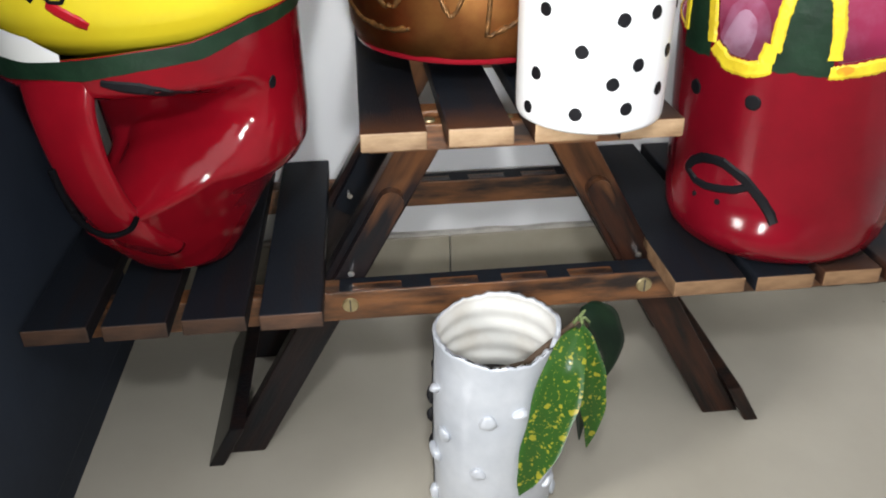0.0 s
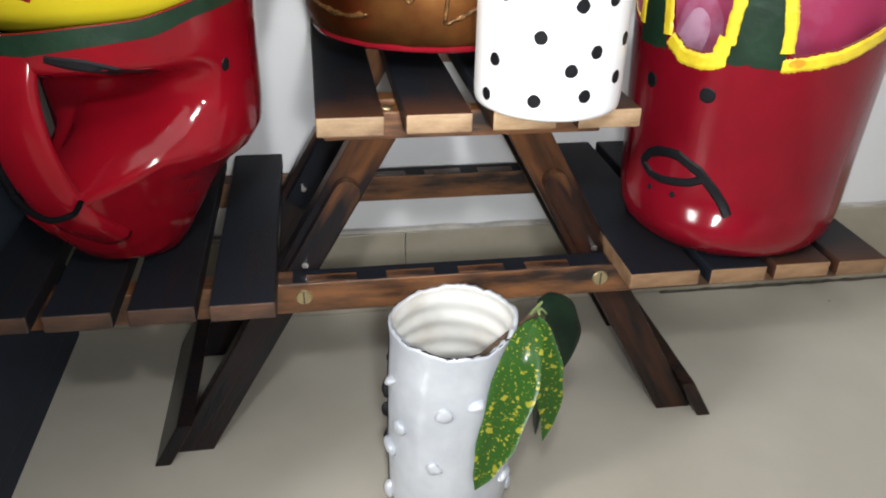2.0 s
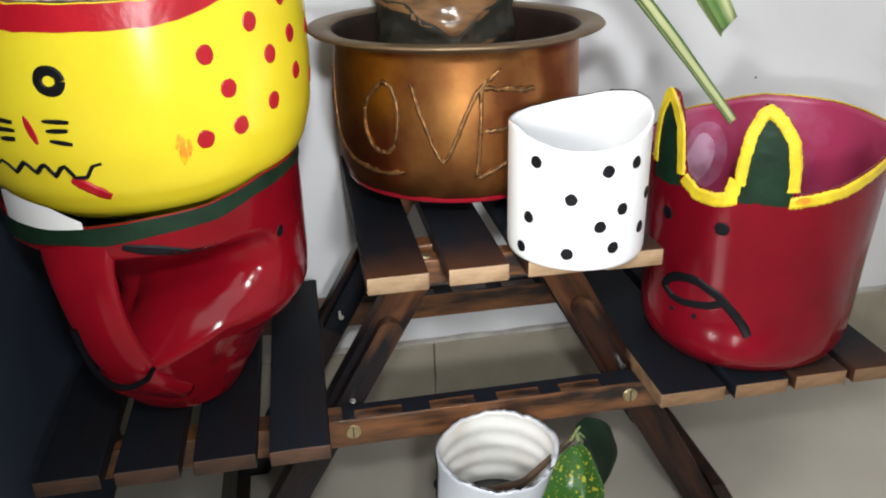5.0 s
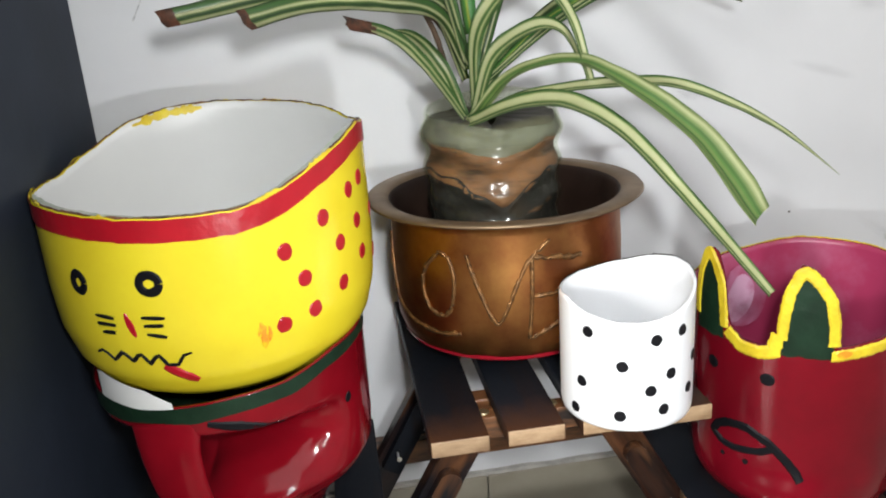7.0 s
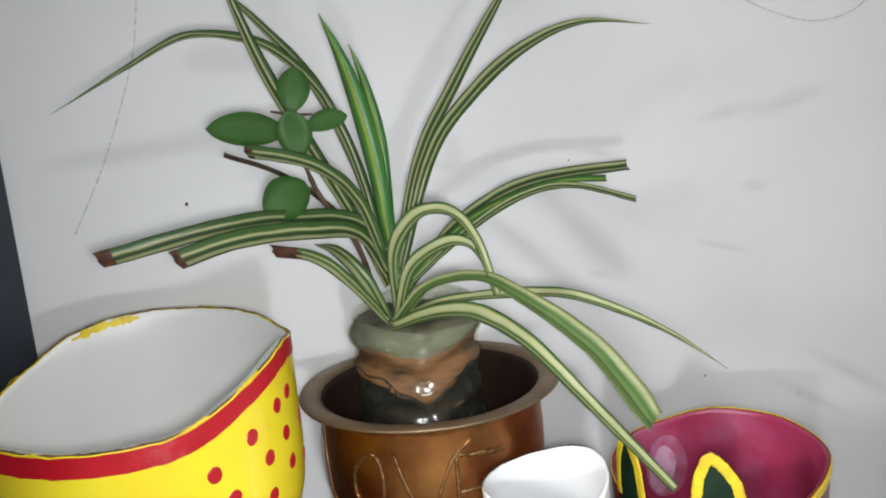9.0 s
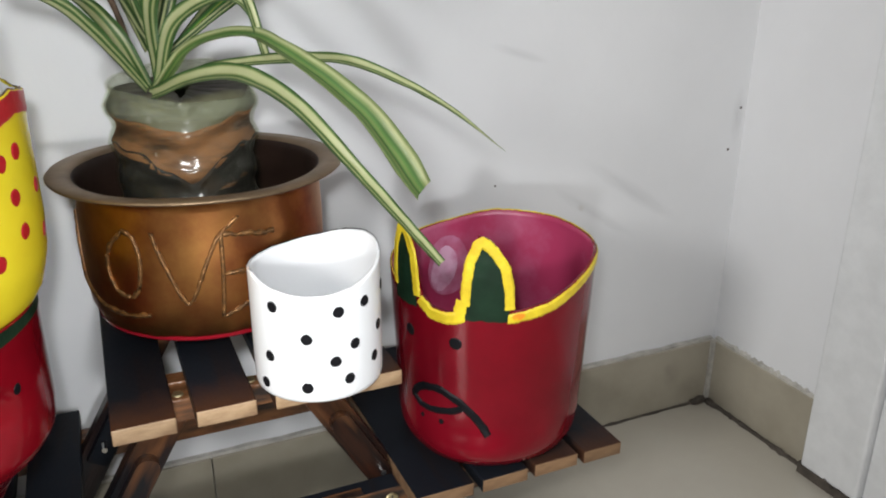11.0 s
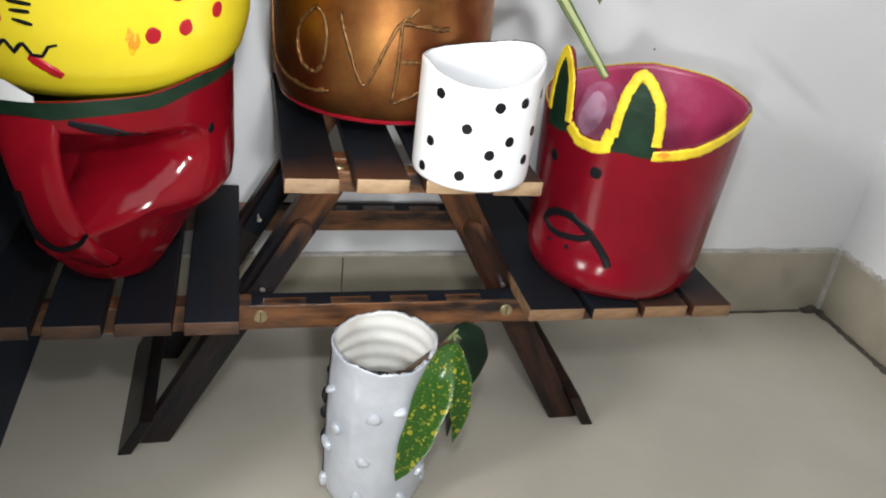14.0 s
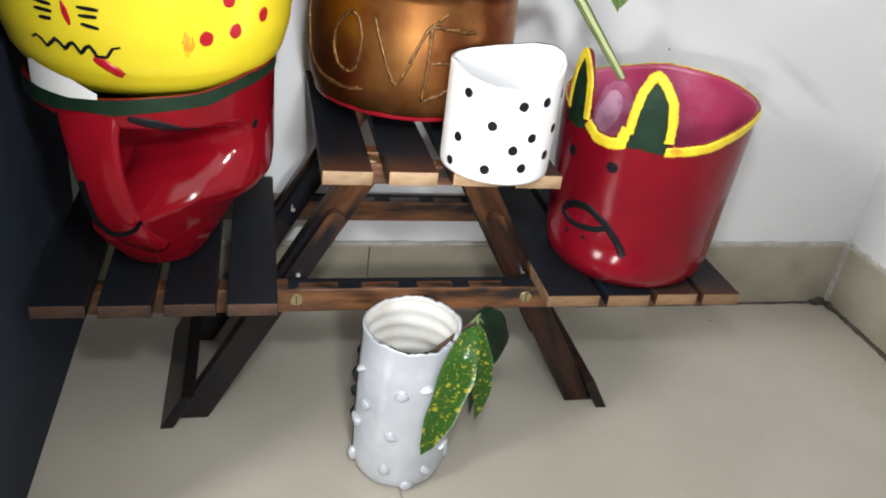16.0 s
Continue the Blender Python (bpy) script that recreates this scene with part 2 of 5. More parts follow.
def rubbed():
    """Soft grey for rubbed dirt and painted leaf shadows: dense in the middle, gone at its edges."""
    m = bpy.data.materials.new("grey_rub_and_shadow")
    m.use_nodes = True
    nt = m.node_tree
    b = nt.nodes["Principled BSDF"]
    b.inputs["Base Color"].default_value, b.inputs["Roughness"].default_value = (0.33, 0.33, 0.34, 1), 0.7
    tc = nt.nodes.new("ShaderNodeTexCoord")
    far = nt.nodes.new("ShaderNodeVectorMath")
    far.operation = "LENGTH"
    nt.links.new(tc.outputs["Object"], far.inputs[0])
    ns = nt.nodes.new("ShaderNodeTexNoise")
    ns.inputs["Scale"].default_value, ns.inputs["Detail"].default_value = 5, 6
    nt.links.new(tc.outputs["Object"], ns.inputs["Vector"])
    mr = nt.nodes.new("ShaderNodeMapRange")
    mr.inputs["From Min"].default_value, mr.inputs["From Max"].default_value = 0.5, 0.0
    mr.inputs["To Min"].default_value, mr.inputs["To Max"].default_value = 0.0, 0.24
    nt.links.new(far.outputs["Value"], mr.inputs["Value"])
    mul = nt.nodes.new("ShaderNodeMath")
    mul.operation = "MULTIPLY"
    nt.links.new(mr.outputs["Result"], mul.inputs[0])
    nt.links.new(ns.outputs["Fac"], mul.inputs[1])
    nt.links.new(mul.outputs[0], b.inputs["Alpha"])
    return m


RUB_AND_SHADOW = rubbed()
WATER = material("dark_water", (0.015, 0.014, 0.013), 0.05, vary=0.2, scale=20)

G1, G2, CREAM, CREAM2 = (0.022, 0.048, 0.018), (0.055, 0.120, 0.032), (0.50, 0.52, 0.29), (0.22, 0.28, 0.10)
LEAF_GREEN = (0.065, 0.165, 0.038)
BLADE = stripes("striped_leaf", [(0.0, G1), (0.09, G1), (0.13, CREAM2), (0.18, CREAM), (0.28, CREAM), (0.33, CREAM2), (0.38, G2), (0.46, G1), (0.54, G2), (0.58, CREAM2), (0.61, CREAM), (0.65, CREAM), (0.69, CREAM2), (0.73, G2), (0.82, LEAF_GREEN), (0.90, G2), (0.96, G1), (1.0, G1)])
BLADE_PALE = stripes("pale_striped_leaf", [(0.0, G1), (0.08, G2), (0.12, LEAF_GREEN), (0.17, CREAM2), (0.22, CREAM), (0.44, CREAM), (0.49, CREAM2), (0.54, G2), (0.60, LEAF_GREEN), (0.65, CREAM2), (0.69, CREAM), (0.76, CREAM2), (0.81, G2), (0.92, LEAF_GREEN), (1.0, G1)])
BLADE_GREEN = stripes("green_striped_leaf", [(0.0, G1), (0.20, LEAF_GREEN), (0.34, (0.07, 0.26, 0.045)), (0.44, (0.20, 0.38, 0.06)), (0.52, (0.48, 0.52, 0.10)), (0.62, (0.07, 0.28, 0.05)), (1.0, (0.045, 0.22, 0.04))])
BLADE_LIME = stripes("light_green_leaf", [(0.0, LEAF_GREEN), (0.09, CREAM2), (0.18, CREAM), (0.28, CREAM2), (0.38, (0.07, 0.16, 0.04)), (0.46, (0.14, 0.26, 0.07)), (0.52, CREAM2), (0.58, (0.14, 0.26, 0.07)), (0.66, G2), (0.74, CREAM2), (0.82, (0.09, 0.20, 0.05)), (0.90, (0.36, 0.42, 0.18)), (1.0, LEAF_GREEN)])


def spotted_leaf():
    m = bpy.data.materials.new("gold_spotted_leaf")
    m.use_nodes = True
    nt = m.node_tree
    b = nt.nodes["Principled BSDF"]
    b.inputs["Roughness"].default_value = 0.25
    tc = nt.nodes.new("ShaderNodeTexCoord")
    base = (0.05, 0.155, 0.025, 1)
    last = None
    for scale, size in ((85.0, 0.22), (170.0, 0.22), (360.0, 0.19)):
        v = nt.nodes.new("ShaderNodeTexVoronoi")
        v.inputs["Scale"].default_value, v.inputs["Randomness"].default_value = scale, 1.0
        warp = nt.nodes.new("ShaderNodeTexNoise")
        warp.inputs["Scale"].default_value = 280
        nt.links.new(tc.outputs["Object"], warp.inputs["Vector"])
        bend = nt.nodes.new("ShaderNodeVectorMath")
        bend.operation = "MULTIPLY_ADD"
        bend.inputs[1].default_value = (0.006, 0.006, 0.006)
        nt.links.new(warp.outputs["Color"], bend.inputs[0])
        nt.links.new(tc.outputs["Object"], bend.inputs[2])
        nt.links.new(bend.outputs[0], v.inputs["Vector"])
        n = nt.nodes.new("ShaderNodeTexNoise")
        n.inputs["Scale"].default_value = 70
        nt.links.new(tc.outputs["Object"], n.inputs["Vector"])
        mul = nt.nodes.new("ShaderNodeMath")
        mul.operation = "MULTIPLY"
        mul.inputs[1].default_value = size * 2
        nt.links.new(n.outputs["Fac"], mul.inputs[0])
        less = nt.nodes.new("ShaderNodeMath")
        less.operation = "LESS_THAN"
        nt.links.new(v.outputs["Distance"], less.inputs[0])
        nt.links.new(mul.outputs[0], less.inputs[1])
        mix = nt.nodes.new("ShaderNodeMix")
        mix.data_type = "RGBA"
        mix.inputs["A"].default_value, mix.inputs["B"].default_value = base, (0.52, 0.50, 0.05, 1)
        if last:
            nt.links.new(last, mix.inputs["A"])
        nt.links.new(less.outputs[0], mix.inputs["Factor"])
        last = mix.outputs["Result"]
    nt.links.new(last, b.inputs["Base Color"])
    return m


AUCUBA = spotted_leaf()


def clear_plastic(name, least, most, shine):
    """See-through plastic with a thin, uneven, pale mist on it."""
    m = bpy.data.materials.new(name)
    m.use_nodes = True
    nt = m.node_tree
    nt.nodes.remove(nt.nodes["Principled BSDF"])
    see, gloss, milk, haze, mix, cloud, span = (nt.nodes.new(k) for k in ("ShaderNodeBsdfTransparent", "ShaderNodeBsdfGlossy", "ShaderNodeBsdfDiffuse", "ShaderNodeMixShader", "ShaderNodeMixShader", "ShaderNodeTexNoise", "ShaderNodeMapRange"))
    see.inputs["Color"].default_value = (0.93, 0.94, 0.90, 1)
    milk.inputs["Color"].default_value = (0.52, 0.54, 0.46, 1)
    gloss.inputs["Roughness"].default_value = 0.14
    mix.inputs["Fac"].default_value = shine
    cloud.inputs["Scale"].default_value = 28
    cloud.inputs["Detail"].default_value = 4
    span.inputs["From Min"].default_value, span.inputs["From Max"].default_value = 0.35, 0.70
    span.inputs["To Min"].default_value, span.inputs["To Max"].default_value = least, most
    nt.links.new(cloud.outputs[0], span.inputs["Value"])
    nt.links.new(span.outputs[0], haze.inputs["Fac"])
    nt.links.new(see.outputs[0], haze.inputs[1])
    nt.links.new(milk.outputs[0], haze.inputs[2])
    nt.links.new(haze.outputs[0], mix.inputs[1])
    nt.links.new(gloss.outputs[0], mix.inputs[2])
    nt.links.new(mix.outputs[0], nt.nodes["Material Output"].inputs["Surface"])
    return m


CLEAR = clear_plastic("clear_plastic", 0.0, 0.025, 0.008)
MISTED = clear_plastic("misted_plastic", 0.04, 0.20, 0.008)


# ---- mesh helpers ----
def mesh_ob(name, bm, mats, smooth=False, parent=None, label=""):
    bmesh.ops.recalc_face_normals(bm, faces=bm.faces)
    me = bpy.data.meshes.new(name)
    bm.to_mesh(me)
    bm.free()
    for mt in mats if isinstance(mats, (list, tuple)) else [mats]:
        me.materials.append(mt)
    if smooth:
        for p in me.polygons:
            p.use_smooth = True
    ob = new(name, me)
    if parent:
        ob.parent = parent
    if label:
        tagged(ob, label)
    return ob


def part(name, bm, mats, parent, label="", smooth=False):
    return mesh_ob(name, bm, mats, smooth, parent, label)


def thing(name, x, y, z, label, category, group="", kind=""):
    ob = new(name)
    ob.location = (x, y, z)
    ob.empty_display_size = 0.02
    bpy.context.view_layer.update()
    return tagged(ob, label, category, group, kind)


def box(x0, x1, y0, y1, z0, z1, bevel=0.0, bm=None, seg=2):
    bm = bm or bmesh.new()
    made = bmesh.ops.create_cube(bm, size=1.0)["verts"]
    for v in made:
        v.co = ((x0 + x1) / 2 + v.co.x * (x1 - x0), (y0 + y1) / 2 + v.co.y * (y1 - y0), (z0 + z1) / 2 + v.co.z * (z1 - z0))
    if bevel:
        edges = list({e for v in made for e in v.link_edges})
        bmesh.ops.bevel(bm, geom=edges, offset=bevel, segments=seg, affect="EDGES", profile=0.5)
    return bm


def shear_box(x0, x1, y0, y1, z0, z1, slope, bevel=0.0015):
    """A leaning plank: x moves by slope for each metre up; cut level at both ends."""
    bm = box(x0, x1, y0, y1, z0, z1, bevel)
    for v in bm.verts:
        v.co.x += slope * (v.co.z - z0)
    return bm


def at_rest(bm, parent):
    """Moves a mesh built in world places under its thing."""
    bmesh.ops.translate(bm, verts=bm.verts, vec=-Vector(parent.location))
    return bm


def table(stops):
    """A smooth round-the-pot function from a few (degrees, value) stops."""
    a = np.array([s[0] for s in stops], float)
    v = np.array([s[1] for s in stops], float)
    a3, v3 = np.concatenate([a - 360, a, a + 360]), np.concatenate([v, v, v])

    def value(deg):
        return float(np.interp(((deg + 180) % 360) - 180, a3, v3))

    return value


def radius_of(profile):
    z = np.array([p[1] for p in profile])
    r = np.array([p[0] for p in profile])
    return lambda deg, h: float(np.interp(h, z, r))


def shell(rf, z0, top, turns=128, rings=28, thick=0.003, floor_at=0.004, lift=None, inner=None):
    """A pot wall of radius rf(deg, z) from z0 up to top(deg), with its inside, lip and bottom. Faces of the inside use slot 1."""
    bm = bmesh.new()
    outer, inside = [], []
    for i in range(rings + 1):
        f = (i / rings) ** 1.15
        a, b = [], []
        for j in range(turns):
            deg = -180 + 360 * j / turns
            c, s = math.cos(radians(deg)), math.sin(radians(deg))
            z = z0 + (top(deg) - z0) * f
            r = rf(deg, z)
            a.append(bm.verts.new((r * c, r * s, z)))
            zi = max(z, z0 + floor_at)
            ri = max((inner or rf)(deg, zi) - thick, 0.004)
            b.append(bm.verts.new((ri * c, ri * s, zi)))
        outer.append(a)
        inside.append(b)
    for i in range(rings):
        for j in range(turns):
            k = (j + 1) % turns
            bm.faces.new((outer[i][j], outer[i][k], outer[i + 1][k], outer[i + 1][j]))
            f = bm.faces.new((inside[i][k], inside[i][j], inside[i + 1][j], inside[i + 1][k]))
            f.material_index = 1
    for j in range(turns):
        k = (j + 1) % turns
        bm.faces.new((outer[-1][j], outer[-1][k], inside[-1][k], inside[-1][j]))
    bm.faces.new(list(reversed(outer[0])))
    f = bm.faces.new(inside[0])
    f.material_index = 1
    return bm


def band(rf, low, high, out=0.0008, turns=128, start=-180.0, end=180.0, steps=4):
    """A painted band on a pot, between low(deg) and high(deg), raised by the paint's thickness."""
    bm = bmesh.new()
    cols = []
    for j in range(turns + 1):
        deg = start + (end - start) * j / turns
        c, s = math.cos(radians(deg)), math.sin(radians(deg))
        col = []
        for i in range(steps + 1):
            z = low(deg) + (high(deg) - low(deg)) * i / steps
            r = rf(deg, z) + out
            col.append(bm.verts.new((r * c, r * s, z)))
        cols.append(col)
    for j in range(turns):
        for i in range(steps):
            bm.faces.new((cols[j][i], cols[j + 1][i], cols[j + 1][i + 1], cols[j][i + 1]))
    return bm


def stroke(rf, pts, width, out=0.0009, bm=None, taper=0.6, wob=0.12):
    """A brush stroke of paint along (degrees, z) points on a pot."""
    bm = bm or bmesh.new()
    dense = []
    for (a0, z0), (a1, z1) in zip(pts, pts[1:]):
        n = max(2, int(abs(a1 - a0) * 0.8 + abs(z1 - z0) * 500))
        dense += [(a0 + (a1 - a0) * i / n, z0 + (z1 - z0) * i / n) for i in range(n)]
    dense.append(pts[-1])
    rows = []
    for i, (a, z) in enumerate(dense):
        a0, z0 = dense[max(i - 1, 0)]
        a1, z1 = dense[min(i + 1, len(dense) - 1)]
        r = rf(a, z)
        du, dz = radians(a1 - a0) * r, z1 - z0
        ln = math.hypot(du, dz) or 1
        e = min(i, len(dense) - 1 - i) / max(1, len(dense) * 0.2)
        w = width / 2 * (taper + (1 - taper) * min(1, e)) * (1 + wob * noise.noise((a * 0.9, z * 300, 3)))
        row = []
        for s, lift in ((-1, 0.0), (-0.6, 1.0), (0.6, 1.0), (1, 0.0)):
            aa = a + math.degrees(-dz / ln * w * s / r)
            zz = z + du / ln * w * s
            rr = rf(aa, zz) + 0.0002 + out * lift
            row.append(bm.verts.new((rr * math.cos(radians(aa)), rr * math.sin(radians(aa)), zz)))
        rows.append(row)
    for p, q in zip(rows, rows[1:]):
        for k in range(3):
            bm.faces.new((p[k], p[k + 1], q[k + 1], q[k]))
    return bm


def blot(rf, deg, z, wide, high, out=0.0008, lean=0.0, seed=0, bm=None):
    """A round or oval dab of paint on a pot."""
    bm = bm or bmesh.new()
    n = 20
    rings = []
    for q in (0.45, 0.85, 1.0):
        ring = []
        for k in range(n):
            t = 2 * math.pi * k / n
            w = 1 + 0.10 * noise.noise((math.cos(t) * 1.3 + seed * 7.1, math.sin(t) * 1.3, seed))
            x, y = math.cos(t) * wide / 2 * q * w, math.sin(t) * high / 2 * q * w
            x, y = x * math.cos(lean) - y * math.sin(lean), x * math.sin(lean) + y * math.cos(lean)
            a = deg + math.degrees(x / rf(deg, z))
            r = rf(a, z + y) + (0.0002 if q == 1.0 else out)
            ring.append(bm.verts.new((r * math.cos(radians(a)), r * math.sin(radians(a)), z + y)))
        rings.append(ring)
    bm.faces.new(rings[0])
    for p, q in zip(rings, rings[1:]):
        for k in range(n):
            m = (k + 1) % n
            bm.faces.new((p[k], p[m], q[m], q[k]))
    return bm


def tube(pts, radius, sides=10, bm=None, end_radius=None, flat=1.0):
    bm = bm or bmesh.new()
    pts = [Vector(p) for p in pts]
    rings = []
    for i, p in enumerate(pts):
        d = (pts[min(i + 1, len(pts) - 1)] - pts[max(i - 1, 0)]).normalized()
        side = d.orthogonal().normalized() if abs(d.z) > 0.95 else d.cross(Vector((0, 0, 1))).normalized()
        up = side.cross(d)
        r = radius + ((end_radius if end_radius is not None else radius) - radius) * i / (len(pts) - 1)
        rings.append([bm.verts.new(p + (side * math.cos(2 * math.pi * k / sides) + up * (flat * math.sin(2 * math.pi * k / sides))) * r) for k in range(sides)])
    for a, b in zip(rings, rings[1:]):
        for k in range(sides):
            m = (k + 1) % sides
            bm.faces.new((a[k], a[m], b[m], b[k]))
    bm.faces.new(rings[0])
    bm.faces.new(list(reversed(rings[-1])))
    return bm


def smooth_line(ctrl, steps=8):
    """A Catmull-Rom line through a few points."""
    p = [Vector(c) for c in ctrl]
    p = [p[0] * 2 - p[1]] + p + [p[-1] * 2 - p[-2]]
    out = []
    for i in range(1, len(p) - 2):
        for k in range(steps):
            t = k / steps
            a, b, c, d = p[i - 1], p[i], p[i + 1], p[i + 2]
            out.append(0.5 * ((2 * b) + (c - a) * t + (2 * a - 5 * b + 4 * c - d) * t * t + (3 * b - a - 3 * c + d) * t ** 3))
    out.append(p[-2])
    return out


# ---- the room ----
BACK, RIGHT, LEFT, FRONT, HIGH = 0.251, 0.738, -2.7, -2.9, 2.75
floor_base = mesh_ob("floor", box(LEFT - 0.15, RIGHT + 0.15, FRONT - 0.15, BACK + 0.15, -0.12, -0.0025), GROUT)
tagged(floor_base, "pale grout bed under the glossy beige floor tiles", "floor", kind="structure")
TILE_X, TILE_Y = -0.013, -0.55
for ix in range(-4, 1):
    for iy in range(-3, 1):
        x0, y0 = TILE_X + 0.8 * ix, TILE_Y + 0.8 * iy
        x1, y1 = min(x0 + 0.7988, RIGHT + 0.02), min(y0 + 0.7988, BACK + 0.02)
        x0, y0 = max(x0, LEFT - 0.02), max(y0, FRONT - 0.02)
        if x1 - x0 > 0.02 and y1 - y0 > 0.02:
            part("floor_tile", box(x0, x1, y0, y1, -0.010, 0.0, 0.0006, seg=1), TILE, floor_base)

tagged(mesh_ob("wall_north", box(LEFT - 0.15, RIGHT + 0.15, BACK, BACK + 0.15, 0, HIGH), WALL), "white painted wall with faint marks behind the plants", "wall", kind="structure")
tagged(mesh_ob("wall_east", box(RIGHT, RIGHT + 0.15, FRONT, BACK, 0, HIGH), WALL), "white painted side wall meeting the corner", "wall", kind="structure")
# unseen sides of the room, their grey chosen dark to cut bounced light
tagged(mesh_ob("wall_west", box(LEFT - 0.15, LEFT, FRONT, BACK, 0, HIGH), ROOM), "unseen room wall, dark grey to cut bounced light", "wall", kind="structure")
tagged(mesh_ob("wall_south", box(LEFT - 0.15, RIGHT + 0.15, FRONT - 0.15, FRONT, 0, HIGH), ROOM), "unseen room wall, dark grey to cut bounced light", "wall", kind="structure")
tagged(mesh_ob("ceiling", box(LEFT - 0.15, RIGHT + 0.15, FRONT - 0.15, BACK + 0.15, HIGH, HIGH + 0.1), ROOM), "unseen ceiling, dark grey to cut bounced light", "ceiling", kind="structure")


def ragged_strip(x0, x1, y0, y1, z0, z1, along, steps, rough, seed):
    """A strip of tile or mortar with an uneven upper edge."""
    bm = bmesh.new()
    rows = []
    for i in range(steps + 1):
        t = i / steps
        top = z1 + rough * noise.noise((t * steps * 0.35, seed, 0.0))
        if along == "x":
            x = x0 + (x1 - x0) * t
            q = [(x, y0, z0), (x, y0, top), (x, y1, top), (x, y1, z0)]
        else:
            y = y0 + (y1 - y0) * t
            q = [(x0, y, z0), (x0, y, top), (x1, y, top), (x1, y, z0)]
        rows.append([bm.verts.new(c) for c in q])
    for a, b in zip(rows, rows[1:]):
        for k in range(4):
            m = (k + 1) % 4
            bm.faces.new((a[k], a[m], b[m], b[k]))
    bm.faces.new(rows[0])
    bm.faces.new(list(reversed(rows[-1])))
    return bm


SK = 0.010
baseboard = new("baseboard")
tagged(baseboard, "beige tile skirting with a crumbling grout line", "skirting", kind="structure")
for x0, x1 in ((LEFT, -0.815), (-0.8145, -0.0132), (-0.0122, RIGHT - SK - 0.001)):
    part("skirting_tile", box(x0, x1, BACK - SK, BACK - 0.0005, 0.0008, 0.1015, 0.0012), SKIRT, baseboard)
part("skirting_tile", box(RIGHT - SK, RIGHT - 0.0005, 0.046, BACK - SK - 0.0012, 0.0008, 0.1015, 0.0012), SKIRT, baseboard)
part("mortar", ragged_strip(LEFT, RIGHT - SK, BACK - SK * 0.75, BACK - 0.0004, 0.1010, 0.1050, "x", 260, 0.0022, 1.0), GROUT, baseboard, "pale crumbling grout line")
part("mortar", ragged_strip(RIGHT - SK * 0.75, RIGHT - 0.0004, 0.046, BACK - SK, 0.1010, 0.1050, "y", 90, 0.006, 2.0), GROUT, baseboard)
part("corner_joint", ragged_strip(RIGHT - SK - 0.006, RIGHT - SK + 0.001, BACK - SK - 0.005, BACK - SK + 0.001, 0.004, 0.104, "x", 5, 0.003, 3.0), GROUT, baseboard, "pale mortar smeared up the corner")
part("grime", ragged_strip(RIGHT - SK - 0.006, RIGHT - SK + 0.001, 0.046, BACK - SK - 0.004, 0.0002, 0.003, "y", 70, 0.003, 4.0), DIRT, baseboard, "dark grime along the floor joint")
part("grime", ragged_strip(0.30, RIGHT - SK - 0.004, BACK - SK - 0.003, BACK - SK + 0.001, 0.0002, 0.002, "x", 90, 0.002, 5.0), DIRT, baseboard)


def crumb(x, y, z, wide, deep, high, seed):
    """A low lump of dirt lying in a joint."""
    bm = bmesh.new()
    bmesh.ops.create_icosphere(bm, subdivisions=2, radius=1.0)
    for v in bm.verts:
        n = 1 + 0.45 * noise.noise(v.co * 1.7 + Vector((seed * 3.1, 0, 0)))
        v.co = (x + v.co.x * wide * n, y + v.co.y * deep * n, z + max(0.0, v.co.z) * high * n)
    return bm


rng = random.Random(5)
part("grime", crumb(RIGHT - SK - 0.020, BACK - SK - 0.004, 0.0004, 0.017, 0.006, 0.010, 1), DIRT, baseboard, "dark dirt gathered in the corner")
part("grime", crumb(RIGHT - SK - 0.006, BACK - SK - 0.016, 0.0004, 0.006, 0.014, 0.007, 2), DIRT, baseboard)
for k in range(16):
    y = 0.05 + 0.175 * rng.random()
    part("grime", crumb(RIGHT - SK - 0.004, y, 0.0004, 0.002 + 0.003 * rng.random(), 0.003 + 0.009 * rng.random(), 0.002 + 0.004 * rng.random(), 3 + k), DIRT, baseboard)
for k in range(8):
    x = 0.40 + 0.30 * rng.random()
    part("grime", crumb(x, BACK - SK - 0.003, 0.0004, 0.004 + 0.014 * rng.random(), 0.0018, 0.0015 + 0.002 * rng.random(), 30 + k), DIRT, baseboard)
STAIN = rubbed()
STAIN.name = "brown_stain"
STAIN.node_tree.nodes["Principled BSDF"].inputs["Base Color"].default_value = (0.07, 0.052, 0.038, 1)
for x, z, wide, high in ((0.655, 0.058, 0.035, 0.060), (0.690, 0.030, 0.060, 0.050), (0.645, 0.070, 0.022, 0.020)):
    bm = bmesh.new()
    bmesh.ops.create_grid(bm, x_segments=1, y_segments=1, size=0.5)
    part("stain", bm, STAIN, baseboard, "brown stain on the skirting").matrix_local = pose(x, BACK - SK - 0.0008, z, 90) @ Matrix.Diagonal((wide, high, 1, 1))
bm = bmesh.new()
bmesh.ops.create_circle(bm, cap_ends=True, segments=10, radius=0.0013, matrix=pose(0.499, 0.196, 0.0006))
part("speck", bm, DIRT, floor_base, "small dark speck on the floor")

door_frame = new("door_frame")
tagged(door_frame, "white painted door frame with a chipped foot", "door frame", kind="structure")
part("jamb", box(RIGHT - 0.024, RIGHT - 0.0005, -0.040, 0.045, 0.012, 2.10, 0.003), WHITE_TRIM, door_frame)
part("jamb", box(RIGHT - 0.014, RIGHT - 0.0005, -0.075, -0.041, 0.004, 2.10, 0.003), WHITE_TRIM, door_frame)
